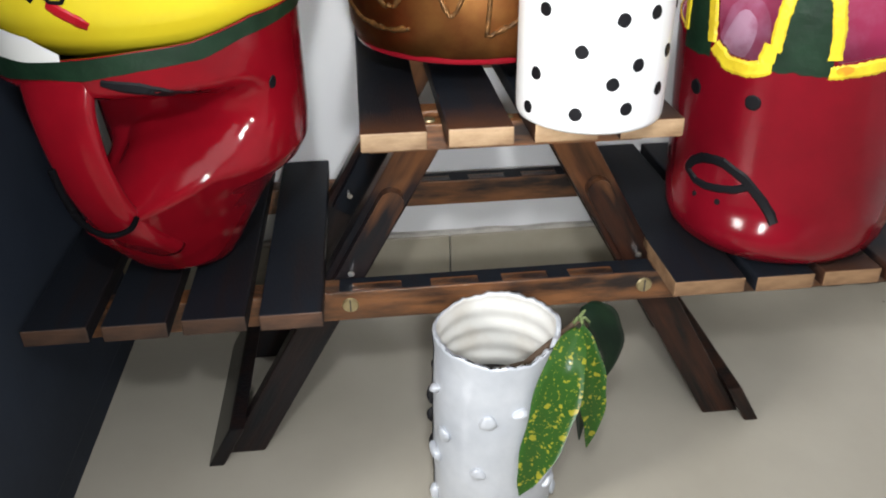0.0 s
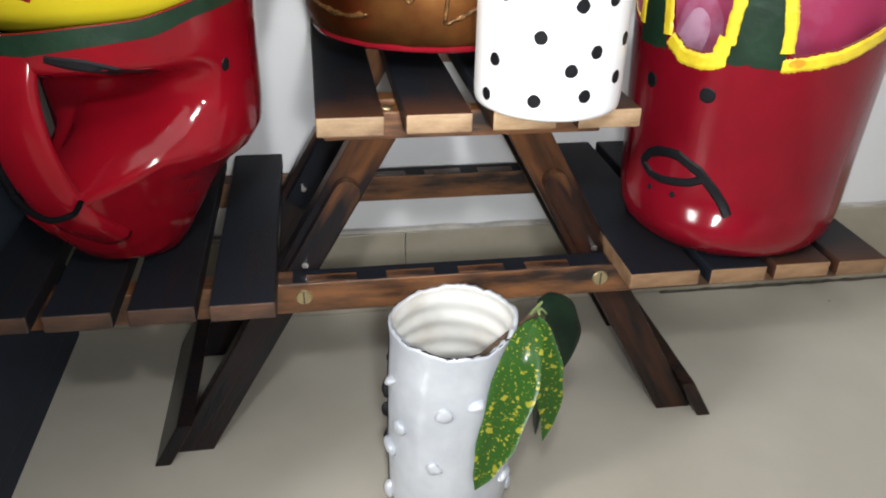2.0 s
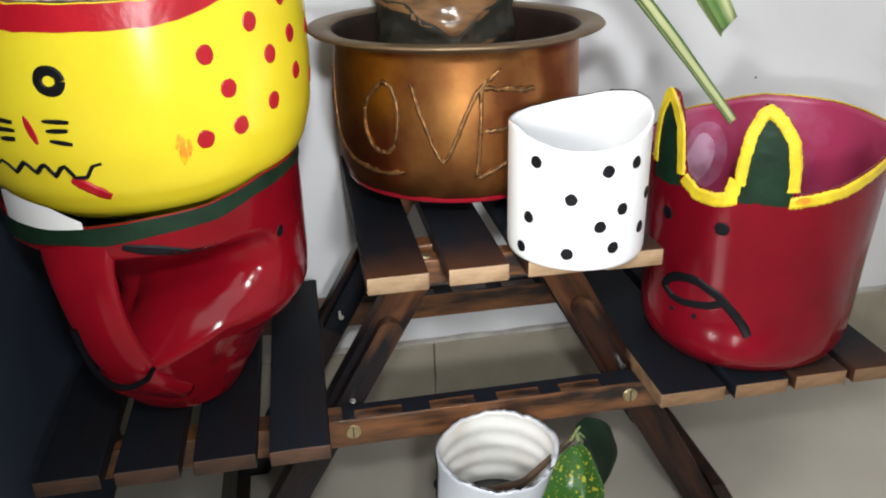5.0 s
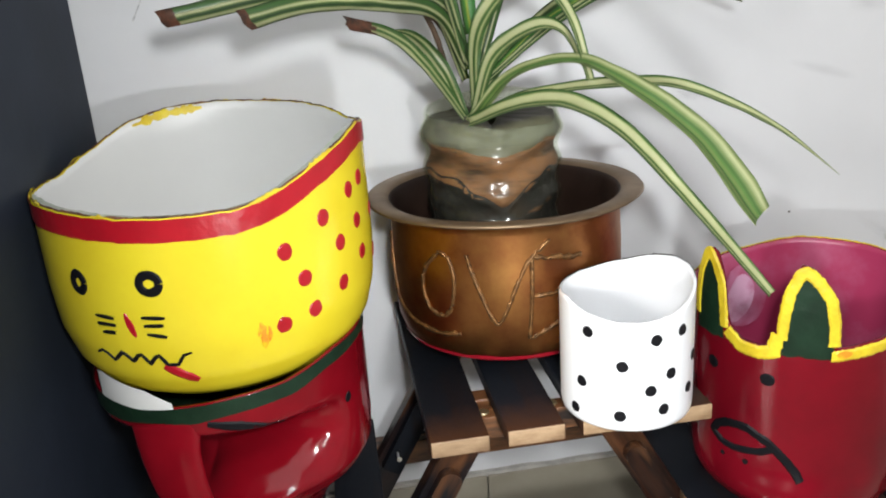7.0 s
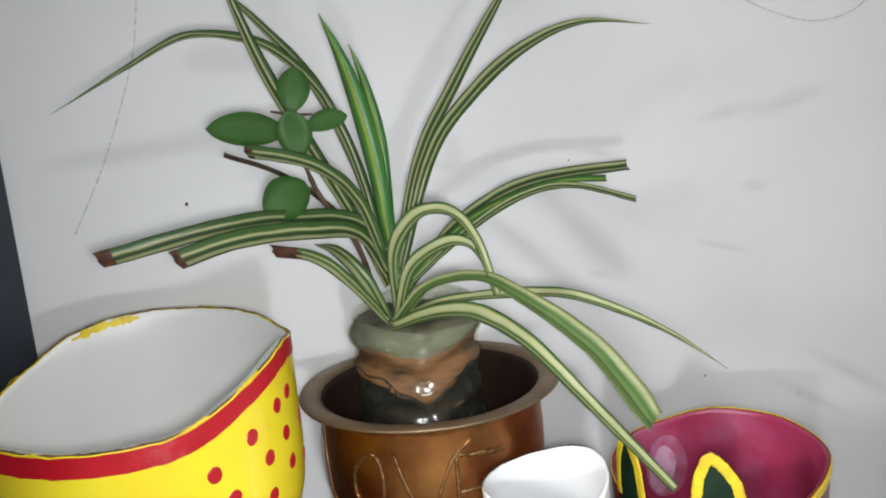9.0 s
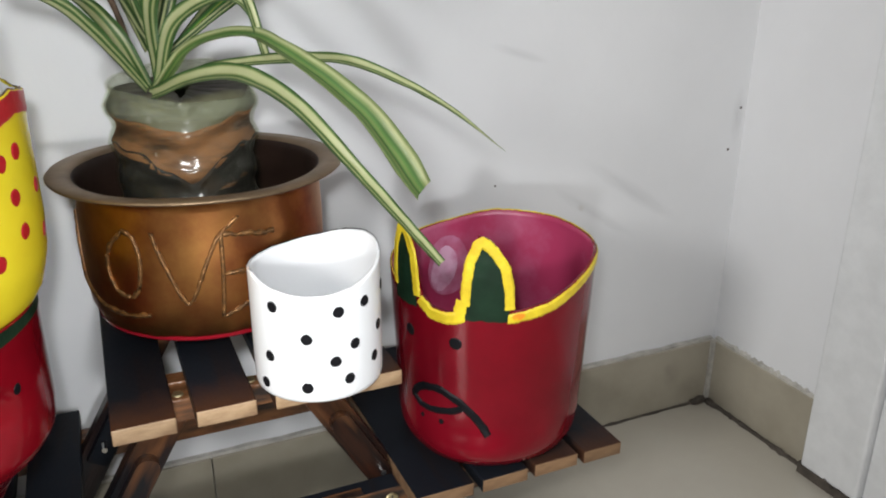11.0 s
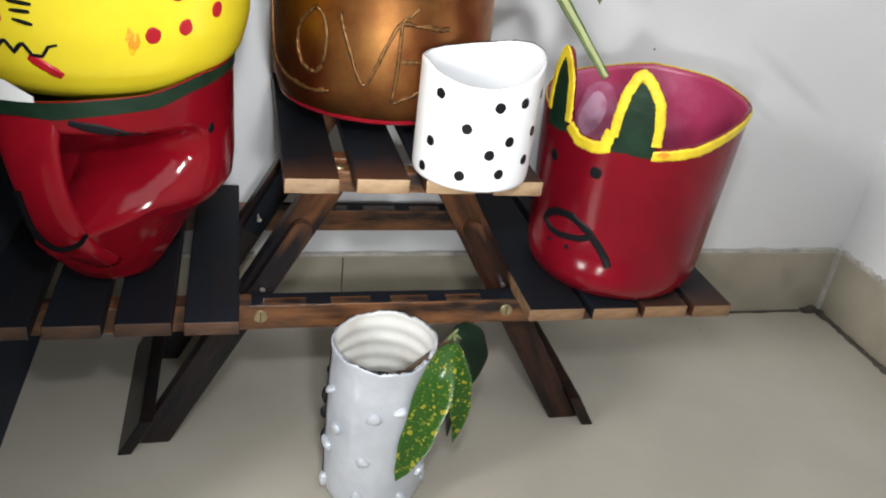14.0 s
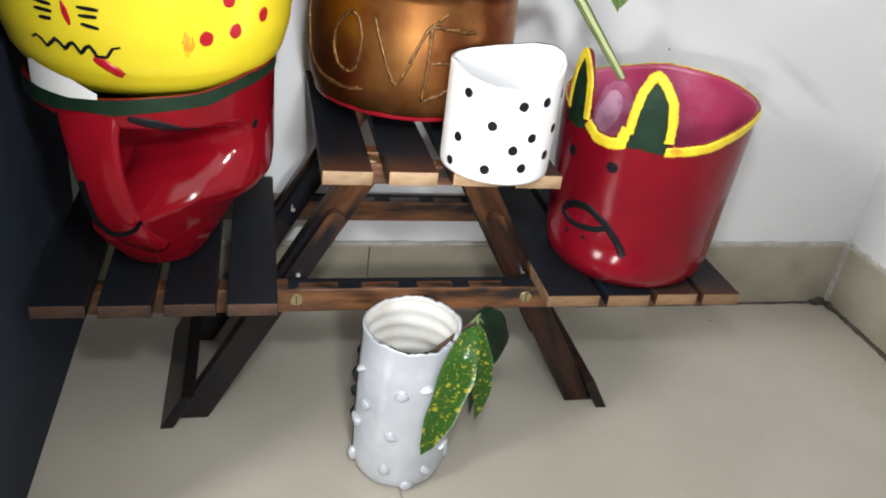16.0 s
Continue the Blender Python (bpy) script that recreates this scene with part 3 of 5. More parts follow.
part("chipped_foot", ragged_strip(RIGHT - 0.026, RIGHT - 0.002, -0.044, 0.047, 0.0003, 0.013, "y", 24, 0.006, 8.0), DIRT, door_frame, "grimy chipped foot of the frame")


def wall_mark(pts, width, mat, name):
    bm = bmesh.new()
    rows = []
    for i, p in enumerate(pts):
        q, s = pts[max(i - 1, 0)], pts[min(i + 1, len(pts) - 1)]
        d = Vector((s[0] - q[0], s[1] - q[1])).normalized()
        w = width / 2 * (1 + 0.6 * noise.noise((p[0] * 90, p[1] * 90, 0)))
        rows.append([bm.verts.new((p[0] - d.y * w, BACK - 0.0006, p[1] + d.x * w)), bm.verts.new((p[0] + d.y * w, BACK - 0.0006, p[1] - d.x * w))])
    for a, b in zip(rows, rows[1:]):
        bm.faces.new((a[0], a[1], b[1], b[0]))
    return part(name, bm, mat, marks)


marks = new("wall_marks")
tagged(marks, "faint pencil lines, dots, smudges and painted leaf shadows on the white wall", "wall marks", kind="structure")
for line in ([(-0.226, 0.88), (-0.232, 0.842), (-0.244, 0.796), (-0.280, 0.712), (-0.320, 0.640)], [(0.40, 0.838), (0.427, 0.814), (0.50, 0.789), (0.56, 0.797), (0.60, 0.83)]):
    dense = smooth_line([(a, 0, b) for a, b in line], 14)
    wall_mark([(p.x, p.z) for p in dense], 0.0013, PENCIL, "pencil_line")
# rubs on the paint; the two at -32 degrees are painted leaf shadows
for x, z, wide, high, lean in ((0.395, 0.695, 0.10, 0.022, 9), (0.425, 0.606, 0.05, 0.022, -4), (0.380, 0.540, 0.09, 0.014, -16), (0.224, 0.527, 0.04, 0.014, -14), (0.724, 0.440, 0.022, 0.085, 0), (0.470, 0.700, 0.14, 0.030, 14), (0.560, 0.352, 0.20, 0.026, -32), (0.500, 0.330, 0.16, 0.020, -32)):
    bm = bmesh.new()
    bmesh.ops.create_grid(bm, x_segments=1, y_segments=1, size=0.5)
    ob = part("wall_rub_shadow", bm, RUB_AND_SHADOW, marks, "soft grey rub and painted leaf shadow")
    ob.matrix_local = pose(x, BACK - 0.0008, z, 90) @ Matrix.Rotation(radians(lean), 4, "Z") @ Matrix.Diagonal((wide, high, 1, 1))
for x, z, r in ((-0.211, 0.659, 0.0018), (0.479, 0.340, 0.004), (0.352, 0.384, 0.0013), (0.197, 0.66, 0.001), (0.715, 0.395, 0.002), (0.728, 0.452, 0.002)):
    bm = bmesh.new()
    bmesh.ops.create_circle(bm, cap_ends=True, segments=12, radius=r, matrix=pose(x, BACK - 0.0007, z, 90))
    part("dot", bm, DIRT if r < 0.003 else SMUDGE, marks)

# ---- the tall black cabinet ----
cab = thing("cabinet", -0.62, 0.0, 0, "tall black laminate cabinet standing against the wall", "cabinet")
part("body", at_rest(box(-0.87, -0.369, -0.158, BACK - 0.012, 0.03, 1.80, 0.003), cab), BLACK_WOOD, cab)
part("plinth", at_rest(box(-0.86, -0.372, -0.150, BACK - 0.014, 0.0, 0.03), cab), BLACK_WOOD, cab)
part("door", at_rest(box(-0.868, -0.370, -0.178, -0.159, 0.035, 1.795, 0.002), cab), BLACK_WOOD, cab)

# ---- the folding plant stand ----
stand = thing("plant_stand", 0, 0.1, 0, "charred brown wooden folding plant stand with slatted shelves", "plant stand")


def wood(name, x0, x1, y0, y1, z0, z1, mat, cut="", bevel=0.0012, label="", parent=None, cut_mat=None):
    """A plank in world places; cut names the axis whose end faces show pale cut wood (slot 1)."""
    bm = box(x0, x1, y0, y1, z0, z1, bevel)
    bm.normal_update()
    axis = {"x": 0, "y": 1}.get(cut)
    if axis is not None:
        for f in bm.faces:
            if abs(f.normal[axis]) > 0.8:
                f.material_index = 1
    c = Vector(((x0 + x1) / 2, (y0 + y1) / 2, (z0 + z1) / 2))
    bmesh.ops.translate(bm, verts=bm.verts, vec=-c)
    ob = part(name, bm, [mat, cut_mat or CUT_END], parent or stand, label)
    ob.location = c - Vector((parent or stand).location)
    return ob


SHELF, TOP = 0.2025, 0.3365
for k, (x0, x1) in enumerate(((0.1285, 0.1850), (0.1935, 0.2405), (0.2485, 0.2955), (0.3020, 0.3450))):
    a = -0.139 - 0.0555 * k
    wood("lower_slat", a - 0.0458, a, -0.046 + 0.001 * (k % 2), 0.236, SHELF - 0.0135, SHELF, CHAR, "y", cut_mat=SHADED_END)
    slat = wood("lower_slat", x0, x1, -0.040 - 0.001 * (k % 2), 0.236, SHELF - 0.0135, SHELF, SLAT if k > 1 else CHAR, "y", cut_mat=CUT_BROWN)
    if k == 0:
        for p in slat.data.polygons:
            if p.normal.x < -0.8:
                p.material_index = 1
    a = -0.1035 + 0.0583 * k
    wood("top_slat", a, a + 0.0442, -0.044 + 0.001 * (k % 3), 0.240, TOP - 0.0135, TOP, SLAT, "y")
for y0, name in ((0.0, "front_rail"), (0.198, "back_rail")):
    rail = wood(name, -0.340, 0.340, y0, y0 + 0.021, SHELF - 0.0405, SHELF - 0.0138, BURNT)
    # the rail's top is dark but for four brown patches
    bm = box(-0.128, 0.128, -0.0098, 0.0098, -0.0002, 0.0003, 0.0001, seg=1)
    part("scorched_top", bm, CHAR, rail, "dark top of the rail").location = (0, 0, 0.01340)
    for k, xc in enumerate((-0.098, -0.0365, 0.0200, 0.0740)):
        bm = box(-0.0195 + 0.001 * k, 0.0195, -0.0094, 0.0010, -0.0002, 0.0003, 0.0001, seg=1)
        part("bare_patch", bm, BURNT, rail, "patch of brown wood").location = (xc, 0.0, 0.01375)
wood("top_batten", -0.098, 0.106, 0.004, 0.020, TOP - 0.034, TOP - 0.0138, BURNT)
wood("top_batten", -0.098, 0.106, 0.200, 0.218, TOP - 0.034, TOP - 0.0138, BURNT)
SLOPE = 0.575
for side in (-1, 1):
    off = 0.0 if side > 0 else -0.004
    for y0, kind in ((0.0335, "leg"), (0.178, "leg")):
        a, b = side * 0.211, side * 0.246
        bm = shear_box(min(a, b), max(a, b), y0, y0 + 0.018, 0.0, TOP - 0.014, -side * SLOPE)
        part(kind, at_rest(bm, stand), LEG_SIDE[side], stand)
    a, b = side * 0.2465, side * 0.2605
    bm = shear_box(min(a, b), max(a, b), 0.018, 0.205, 0.0, 0.042, -side * SLOPE)
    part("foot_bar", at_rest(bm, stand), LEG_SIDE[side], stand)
    # side struts with rounded tops on the face of each leg
    for y0 in (0.0225, 0.167):
        bm = bmesh.new()
        n = 8
        prof = [(-0.010, 0.0), (0.010, 0.0)] + [(0.010 * math.cos(math.pi * k / n), 0.088 + 0.010 * math.sin(math.pi * k / n)) for k in range(n + 1)]
        f = bm.faces.new([bm.verts.new((u, 0, w)) for u, w in prof])
        ex = bmesh.ops.extrude_face_region(bm, geom=[f])
        bmesh.ops.translate(bm, vec=(0, 0.0105, 0), verts=[v for v in ex["geom"] if isinstance(v, bmesh.types.BMVert)])
        lean = pose(side * 0.127, y0, 0.176, 0, -side * math.degrees(math.atan(SLOPE)), 0)
        bmesh.ops.transform(bm, matrix=lean, verts=bm.verts)
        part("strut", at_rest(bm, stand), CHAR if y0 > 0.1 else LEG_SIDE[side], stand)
    # pivot bolts
    for y, z in ((0.158, 0.200), (0.022, 0.196)):
        bm = tube([(side * 0.118, y - 0.007, z), (side * 0.118, y + 0.012, z)], 0.0028, 8)
        part("bolt", at_rest(bm, stand), STEEL, stand, "bright steel pivot bolt")
for x in (-0.12, 0.12):
    bm = bmesh.new()
    bmesh.ops.create_cone(bm, cap_ends=True, segments=20, radius1=0.0068, radius2=0.0058, depth=0.0016, matrix=pose(x, -0.0006, 0.1765, 90))
    screw = part("screw", at_rest(bm, stand), SCREW, stand, "worn brass screw head")
    part("slot", at_rest(box(x - 0.0006, x + 0.0006, -0.0019, -0.0011, 0.1712, 0.1818), stand), DIRT, screw)
for x in (-0.053, 0.004, 0.062):
    bm = bmesh.new()
    bmesh.ops.create_cone(bm, cap_ends=True, segments=14, radius1=0.0045, radius2=0.004, depth=0.0015, matrix=pose(x, 0.012, TOP - 0.0128))
    part("screw", at_rest(bm, stand), SCREW, stand)

# ---- the yellow face planter ----
YX, YY = -0.248, 0.065
Y_PROF = radius_of([(0.032, 0.372), (0.076, 0.383), (0.1005, 0.398), (0.1125, 0.416), (0.1193, 0.440), (0.1214, 0.470), (0.1214, 0.600)])
Y_TOP = table([(-180, 0.5325), (-160, 0.5335), (-143, 0.5337), (-125, 0.5325), (-110, 0.5303), (-97, 0.5291), (-85, 0.5290), (-74, 0.5291), (-70, 0.5303), (-60, 0.5362), (-48, 0.5460), (-37, 0.5540), (-25, 0.5610), (-17, 0.5650), (0, 0.5600), (20, 0.5560), (33, 0.5605), (50, 0.5650), (65, 0.5665), (90, 0.5692), (110, 0.5680), (128, 0.5600), (142, 0.5470), (165, 0.5320)])


def y_top(deg):
    return Y_TOP(deg) + 0.0011 * noise.noise((deg * 0.45, 2.0, 0)) + 0.0009 * noise.noise((deg * 1.6, 5.0, 0))


yellow = thing("yellow_planter", YX, YY, 0, "yellow painted planter with a drawn face, red rim and red dots", "planter", "painted planters")
part("bowl", shell(Y_PROF, 0.372, y_top, thick=0.0035), [YELLOW, WHITE_INSIDE], yellow, "glossy yellow bowl, white inside", True)
part("red_band", band(Y_PROF, lambda d: y_top(d) - 0.0155 - 0.0012 * noise.noise((d * 0.06, 9, 0)), lambda d: y_top(d) - 0.0006), RED_PAINT, yellow, "red band round the rim", True)
part("rim_paint", stroke(lambda d, z: Y_PROF(d, z) - 0.0016, [(d, y_top(d) + 0.0002) for d in range(-180, 181, 3)], 0.0020, 0.0006, taper=1.0, wob=0.9), DRY, yellow, "ragged dark edge of the cut lip")
for a0, a1 in ((-176, -158), (-150, -143), (-118, -112), (-70, -58), (-50, -36), (60, 72), (84, 90), (150, 158)):
    part("paint_fleck", stroke(lambda d, z: Y_PROF(d, z) - 0.0012, [(d, y_top(d) + 0.0002) for d in np.arange(a0, a1, 1.0)], 0.0030, 0.0010, taper=0.2, wob=1.1), YELLOW_PAINT, yellow, "fleck of yellow paint on the lip")
LIP = material("grey_green_lip", (0.36, 0.40, 0.33), 0.45, other=(0.55, 0.57, 0.50), scale=60)


def cut_lip(a0, a1):
    """The flat cut edge of the bowl, seen as a grey-green line."""
    bm = bmesh.new()
    rows = []
    for d in np.arange(a0, a1 + 1, 2.0):
        end = min(1.0, (d - a0) / 12, (a1 - d) / 12)
        outer = 0.1214 - 0.0022 + 0.0005 * noise.noise((d * 0.4, 2, 8))
        inner = outer - 0.0008 - (0.0042 + 0.0012 * noise.noise((d * 0.12, 5, 8))) * max(0.0, end)
        z = y_top(d)
        c, q = math.cos(radians(d)), math.sin(radians(d))
        rows.append([bm.verts.new((r * c, r * q, z + dz)) for r, dz in ((outer, 0.0004), (inner, 0.0002), (inner, -0.0025), (outer, -0.0022))])
    for p, q in zip(rows, rows[1:]):
        for k in range(4):
            bm.faces.new((p[k], p[(k + 1) % 4], q[(k + 1) % 4], q[k]))
    bm.faces.new(rows[0])
    bm.faces.new(list(reversed(rows[-1])))
    bmesh.ops.recalc_face_normals(bm, faces=bm.faces[:])
    return bm


part("inner_lip", cut_lip(-165, -14), LIP, yellow, "grey-green line inside the lip")
part("paint_smear", stroke(lambda d, z: Y_PROF(d, z) - 0.0052, [(d, y_top(d) - 0.0035) for d in range(96, 128, 3)], 0.008, 0.0003, taper=0.3, wob=1.2), YELLOW_PAINT, yellow, "yellow smear inside the lip")
for deg, z, w, h in ((-129, 0.4856, 0.0145, 0.0170), (-103, 0.4869, 0.0180, 0.0170)):
    eye_ring = [(deg + math.degrees(w / 2 * 0.72 * math.cos(t) / 0.121), z + h / 2 * 0.72 * math.sin(t)) for t in np.linspace(0, 2 * math.pi, 22)]
    part("eye", stroke(Y_PROF, eye_ring, 0.0060, taper=1.0), BLACK_PAINT, yellow, "black ring eye")
part("nose", blot(Y_PROF, -112, 0.4576, 0.0050, 0.0180, lean=0.25), RED_PAINT, yellow, "small red nose")
for a, b in (((-124.3, 0.4636), (-117, 0.4622)), ((-124.3, 0.4577), (-117, 0.4571)), ((-123, 0.4514), (-117.7, 0.4517)), ((-107.5, 0.4635), (-100, 0.4626)), ((-107.2, 0.4574), (-100.8, 0.4574)), ((-106.8, 0.4514), (-100.5, 0.4489))):
    part("whisker", stroke(Y_PROF, [a, b], 0.0030), BLACK_PAINT, yellow)
MOUTH = [(-129, 0.4340), (-126.5, 0.4366), (-124.5, 0.4340), (-122.8, 0.4289), (-120, 0.4335), (-118, 0.4369), (-116.5, 0.4340), (-115, 0.4297), (-112.5, 0.4345), (-111, 0.4357), (-109, 0.4278), (-106.5, 0.4335), (-105, 0.4350), (-103, 0.4269), (-99.5, 0.4270), (-97, 0.4345), (-94, 0.4362)]
part("mouth", stroke(Y_PROF, MOUTH, 0.0030), BLACK_PAINT, yellow, "black zigzag mouth")
part("tongue", stroke(Y_PROF, [(-104.3, 0.4258), (-99.5, 0.4190), (-94.6, 0.4118)], 0.0082, taper=0.75), RED_PAINT, yellow, "red tongue")
for k, (deg, z) in enumerate(((-61, 0.4944), (-45, 0.5096), (-30, 0.5214), (-21, 0.5257), (-38, 0.4871), (-26, 0.4963), (-55, 0.4723), (-38, 0.4570), (-24, 0.4709), (-52, 0.4475), (-64, 0.4435), (-8, 0.4950), (-6, 0.4600))):
    part("dot", blot(Y_PROF, deg, z, 0.0112, 0.0120, seed=k), RED_PAINT, yellow)
for line, wide in (([(-71.8, 0.4500), (-71.2, 0.4410), (-70.8, 0.4290)], 0.0042), ([(-69.2, 0.4460), (-69.0, 0.4400), (-69.4, 0.4340)], 0.0030), ([(-72.6, 0.4440), (-72.8, 0.4400)], 0.0026)):
    part("orange_smear", stroke(Y_PROF, line, wide, 0.0003, taper=0.3, wob=0.9), ORANGE, yellow, "rubbed orange smear")

# ---- the red jug with the hooked nose ----
JX, JY = -0.247, 0.056
J_BASE = radius_of([(0.026, 0.2028), (0.034, 0.207), (0.043, 0.220), (0.056, 0.243), (0.068, 0.264), (0.083, 0.283), (0.097, 0.294), (0.1035, 0.305), (0.1048, 0.322), (0.1050, 0.420)])
J_TOP = table([(-180, 0.392), (-141, 0.391), (-122, 0.390), (-104, 0.393), (-83, 0.397), (-64, 0.399), (-40, 0.408), (0, 0.411), (90, 0.411), (150, 0.400)])
J_LOW = table([(-180, 0.375), (-132, 0.3768), (-114, 0.3805), (-100, 0.3803), (-90, 0.3835), (-82, 0.3853), (-68, 0.3874), (-61, 0.3880), (-46, 0.3960), (-22, 0.4005), (0, 0.4015), (90, 0.4015), (150, 0.388)])


J_FACE = radius_of([(0.026, 0.2028), (0.046, 0.214), (0.060, 0.230), (0.078, 0.256), (0.096, 0.282), (0.1010, 0.2885), (0.1000, 0.2930), (0.092, 0.303), (0.081, 0.314), (0.066, 0.325), (0.052, 0.331), (0.042, 0.338), (0.040, 0.348), (0.048, 0.354), (0.076, 0.361), (0.097, 0.366), (0.1045, 0.371), (0.105, 0.460)])


J_LEFT = radius_of([(0.024, 0.2028), (0.030, 0.215), (0.037, 0.255), (0.042, 0.300), (0.046, 0.345), (0.064, 0.358), (0.095, 0.367), (0.1045, 0.373), (0.105, 0.460)])


def ease(v, a, b):
    t = max(0.0, min(1.0, (v - a) / (b - a)))
    return t * t * (3 - 2 * t)


def j_radius(deg, z):
    """The jug's wall: a hollow under its brow and a wedge-shaped nose below, fading into the plain round side."""
    a = ((deg + 88 + 180) % 360) - 180
    w = math.exp(-((a / 39) ** 4)) if a > 0 else 1.0 - ease(-a, 26, 62)
    left = ease(-a, 26, 62) * (1 - ease(-a, 128, 168))
    tilt = 0.0007 * max(-25.0, min(25.0, a)) * max(0.0, min(1.0, (z - 0.21) / 0.05)) * max(0.0, min(1.0, (0.350 - z) / 0.04))
    return J_BASE(deg, z) * (1 - w - left) + J_FACE(deg, z - tilt) * w + J_LEFT(deg, z) * left


jug = thing("red_jug_planter", JX, JY, 0, "red painted upturned jug with a hooked nose, standing on the slats", "planter", "painted planters")
part("body", shell(j_radius, 0.2028, J_TOP, turns=180, rings=84, thick=0.003), [RED, GREEN_PAINT], jug, "glossy red jug wall", True)
part("green_band", band(j_radius, J_LOW, lambda d: J_TOP(d) - 0.0004, 0.0010), GREEN_PAINT, jug, "dark green painted rim", True)
part("white_lip", band(lambda d, z: 0.1035, lambda d: J_TOP(d) - 0.0015, table([(-170, 0.404), (-141, 0.4110), (-118, 0.4050), (-107, 0.3965), (-96, 0.394)]), 0.0016, start=-146, end=-107), WHITE_INSIDE, jug, "bare white plastic lip above the green band")


def strap(ctrl, half, thick):
    """A broad flat grip with rounded edges along a line; half gives its half width from top to foot."""
    line = smooth_line(ctrl, 8)
    bm = bmesh.new()
    rings = []
    n = len(line) - 1
    for i, p in enumerate(line):
        d = (line[min(i + 1, n)] - line[max(i - 1, 0)]).normalized()
        out = Vector((-0.36, -0.93, 0.0))
        out = (out - d * out.dot(d)).normalized()
        side = d.cross(out).normalized()
        w = float(np.interp(i / n, np.linspace(0, 1, len(half)), half))
        ring = []
        for k in range(28):
            t = 2 * math.pi * k / 28
            c, q = math.cos(t), math.sin(t)
            ring.append(bm.verts.new(p + side * (w * math.copysign(abs(c) ** 0.75, c)) + out * (thick * math.copysign(abs(q) ** 0.9, q))))
        rings.append(ring)
    for a, b in zip(rings, rings[1:]):
        for k in range(28):
            m = (k + 1) % 28
            bm.faces.new((a[k], a[m], b[m], b[k]))
    bm.faces.new(rings[0])
    bm.faces.new(list(reversed(rings[-1])))
    return bm


bm = strap([(-0.040, -0.0885, 0.3775), (-0.039, -0.0955, 0.355), (-0.034, -0.1000, 0.325), (-0.027, -0.0965, 0.295), (-0.017, -0.0840, 0.267), (-0.004, -0.062, 0.244)], (0.0275, 0.0235, 0.0205, 0.0195, 0.0190, 0.0180), 0.0085)
part("grip", bm, RED, jug, "red strap grip shaped like a nose bridge", True)
part("eyebrow", stroke(j_radius, [(-95, 0.3790), (-89, 0.3765), (-83, 0.3745), (-77, 0.3708), (-70, 0.3660), (-64, 0.3630), (-57.5, 0.3612)], 0.0072), BLACK_PAINT, jug, "black brow line")
part("eye", blot(j_radius, -33.2, 0.3609, 0.007, 0.009), BLACK_PAINT, jug)
mark = [Vector(c) - Vector((JX, JY, 0)) for c in ((-0.293, -0.0605, 0.330), (-0.289, -0.0625, 0.312), (-0.283, -0.0620, 0.294), (-0.272, -0.0560, 0.280), (-0.259, -0.0500, 0.280), (-0.252, -0.0500, 0.289))]
part("moustache", tube(smooth_line(mark, 6), 0.0026, 10, end_radius=0.0018), MATT_BLACK, jug, "thick black moustache line")

# ---- the red crown planter ----
RX, RY = 0.2415, 0.045
R_PROF = radius_of([(0.060, 0.2028), (0.074, 0.2045), (0.083, 0.211), (0.0875, 0.222), (0.0895, 0.240), (0.0915, 0.290), (0.094, 0.340), (0.0965, 0.400), (0.0965, 0.460)])
R_TOP = table([(-179.5, 0.3728), (-176, 0.405), (-171.5, 0.4375), (-166, 0.434), (-161, 0.415), (-158, 0.376), (-150, 0.3660), (-140, 0.3650), (-134, 0.3680), (-131.6, 0.388), (-130.5, 0.410), (-128.5, 0.425), (-124.5, 0.4372), (-119, 0.4345), (-113, 0.4240), (-109.5, 0.408), (-107.5, 0.388), (-106.8, 0.3690), (-84.6, 0.376), (-62, 0.3890), (-45, 0.397), (0, 0.3980), (22, 0.4000), (62, 0.3985), (90, 0.3900), (120, 0.386), (150, 0.382), (170, 0.376)])


def r_radius(deg, z):
    """The crown pot's wall with the low round nose that swells out above its foot."""
    a = ((deg + 128 + 180) % 360) - 180
    return R_PROF(deg, z) + 0.0120 * math.exp(-((a / 30) ** 2) - ((z - 0.228) / 0.018) ** 2)


def r_top(deg):
    return R_TOP(deg) + 0.0007 * noise.noise((deg * 0.6, 1.0, 4))


crown = thing("red_crown_planter", RX, RY, 0, "red painted planter with a crown-cut yellow and green rim", "planter", "painted planters")
part("pot_wall", shell(r_radius, 0.2028, r_top, turns=220, rings=40, thick=0.003), [DEEP_RED, PINK_INSIDE], crown, "deep red wall, magenta inside", True)
part("rim_stroke", stroke(R_PROF, [(d, r_top(d) - 0.0062 - (0.003 if d < -165 else 0)) for d in np.arange(-158, -131.5, 1.0)], 0.0115, 0.0012, taper=1.0, wob=0.25), YELLOW_PAINT, crown, "thick yellow rim stroke")
part("rim_stroke", stroke(R_PROF, [(d, (r_top(d) if d > -106.5 else 0.3690) - 0.0050 - 0.0012 * math.exp(-((d + 95) / 20) ** 2)) for d in np.arange(-109, -20, 2.0)], 0.0105, 0.0012, taper=0.9, wob=0.25), YELLOW_PAINT, crown, "yellow rim stroke")
part("lip_line", stroke(lambda d, z: R_PROF(d, z) - 0.0016, [(d, r_top(d) + 0.0003) for d in range(-22, 186, 3)], 0.0022, 0.0008, taper=1.0, wob=0.8), YELLOW_PAINT, crown, "thin yellow lip line")
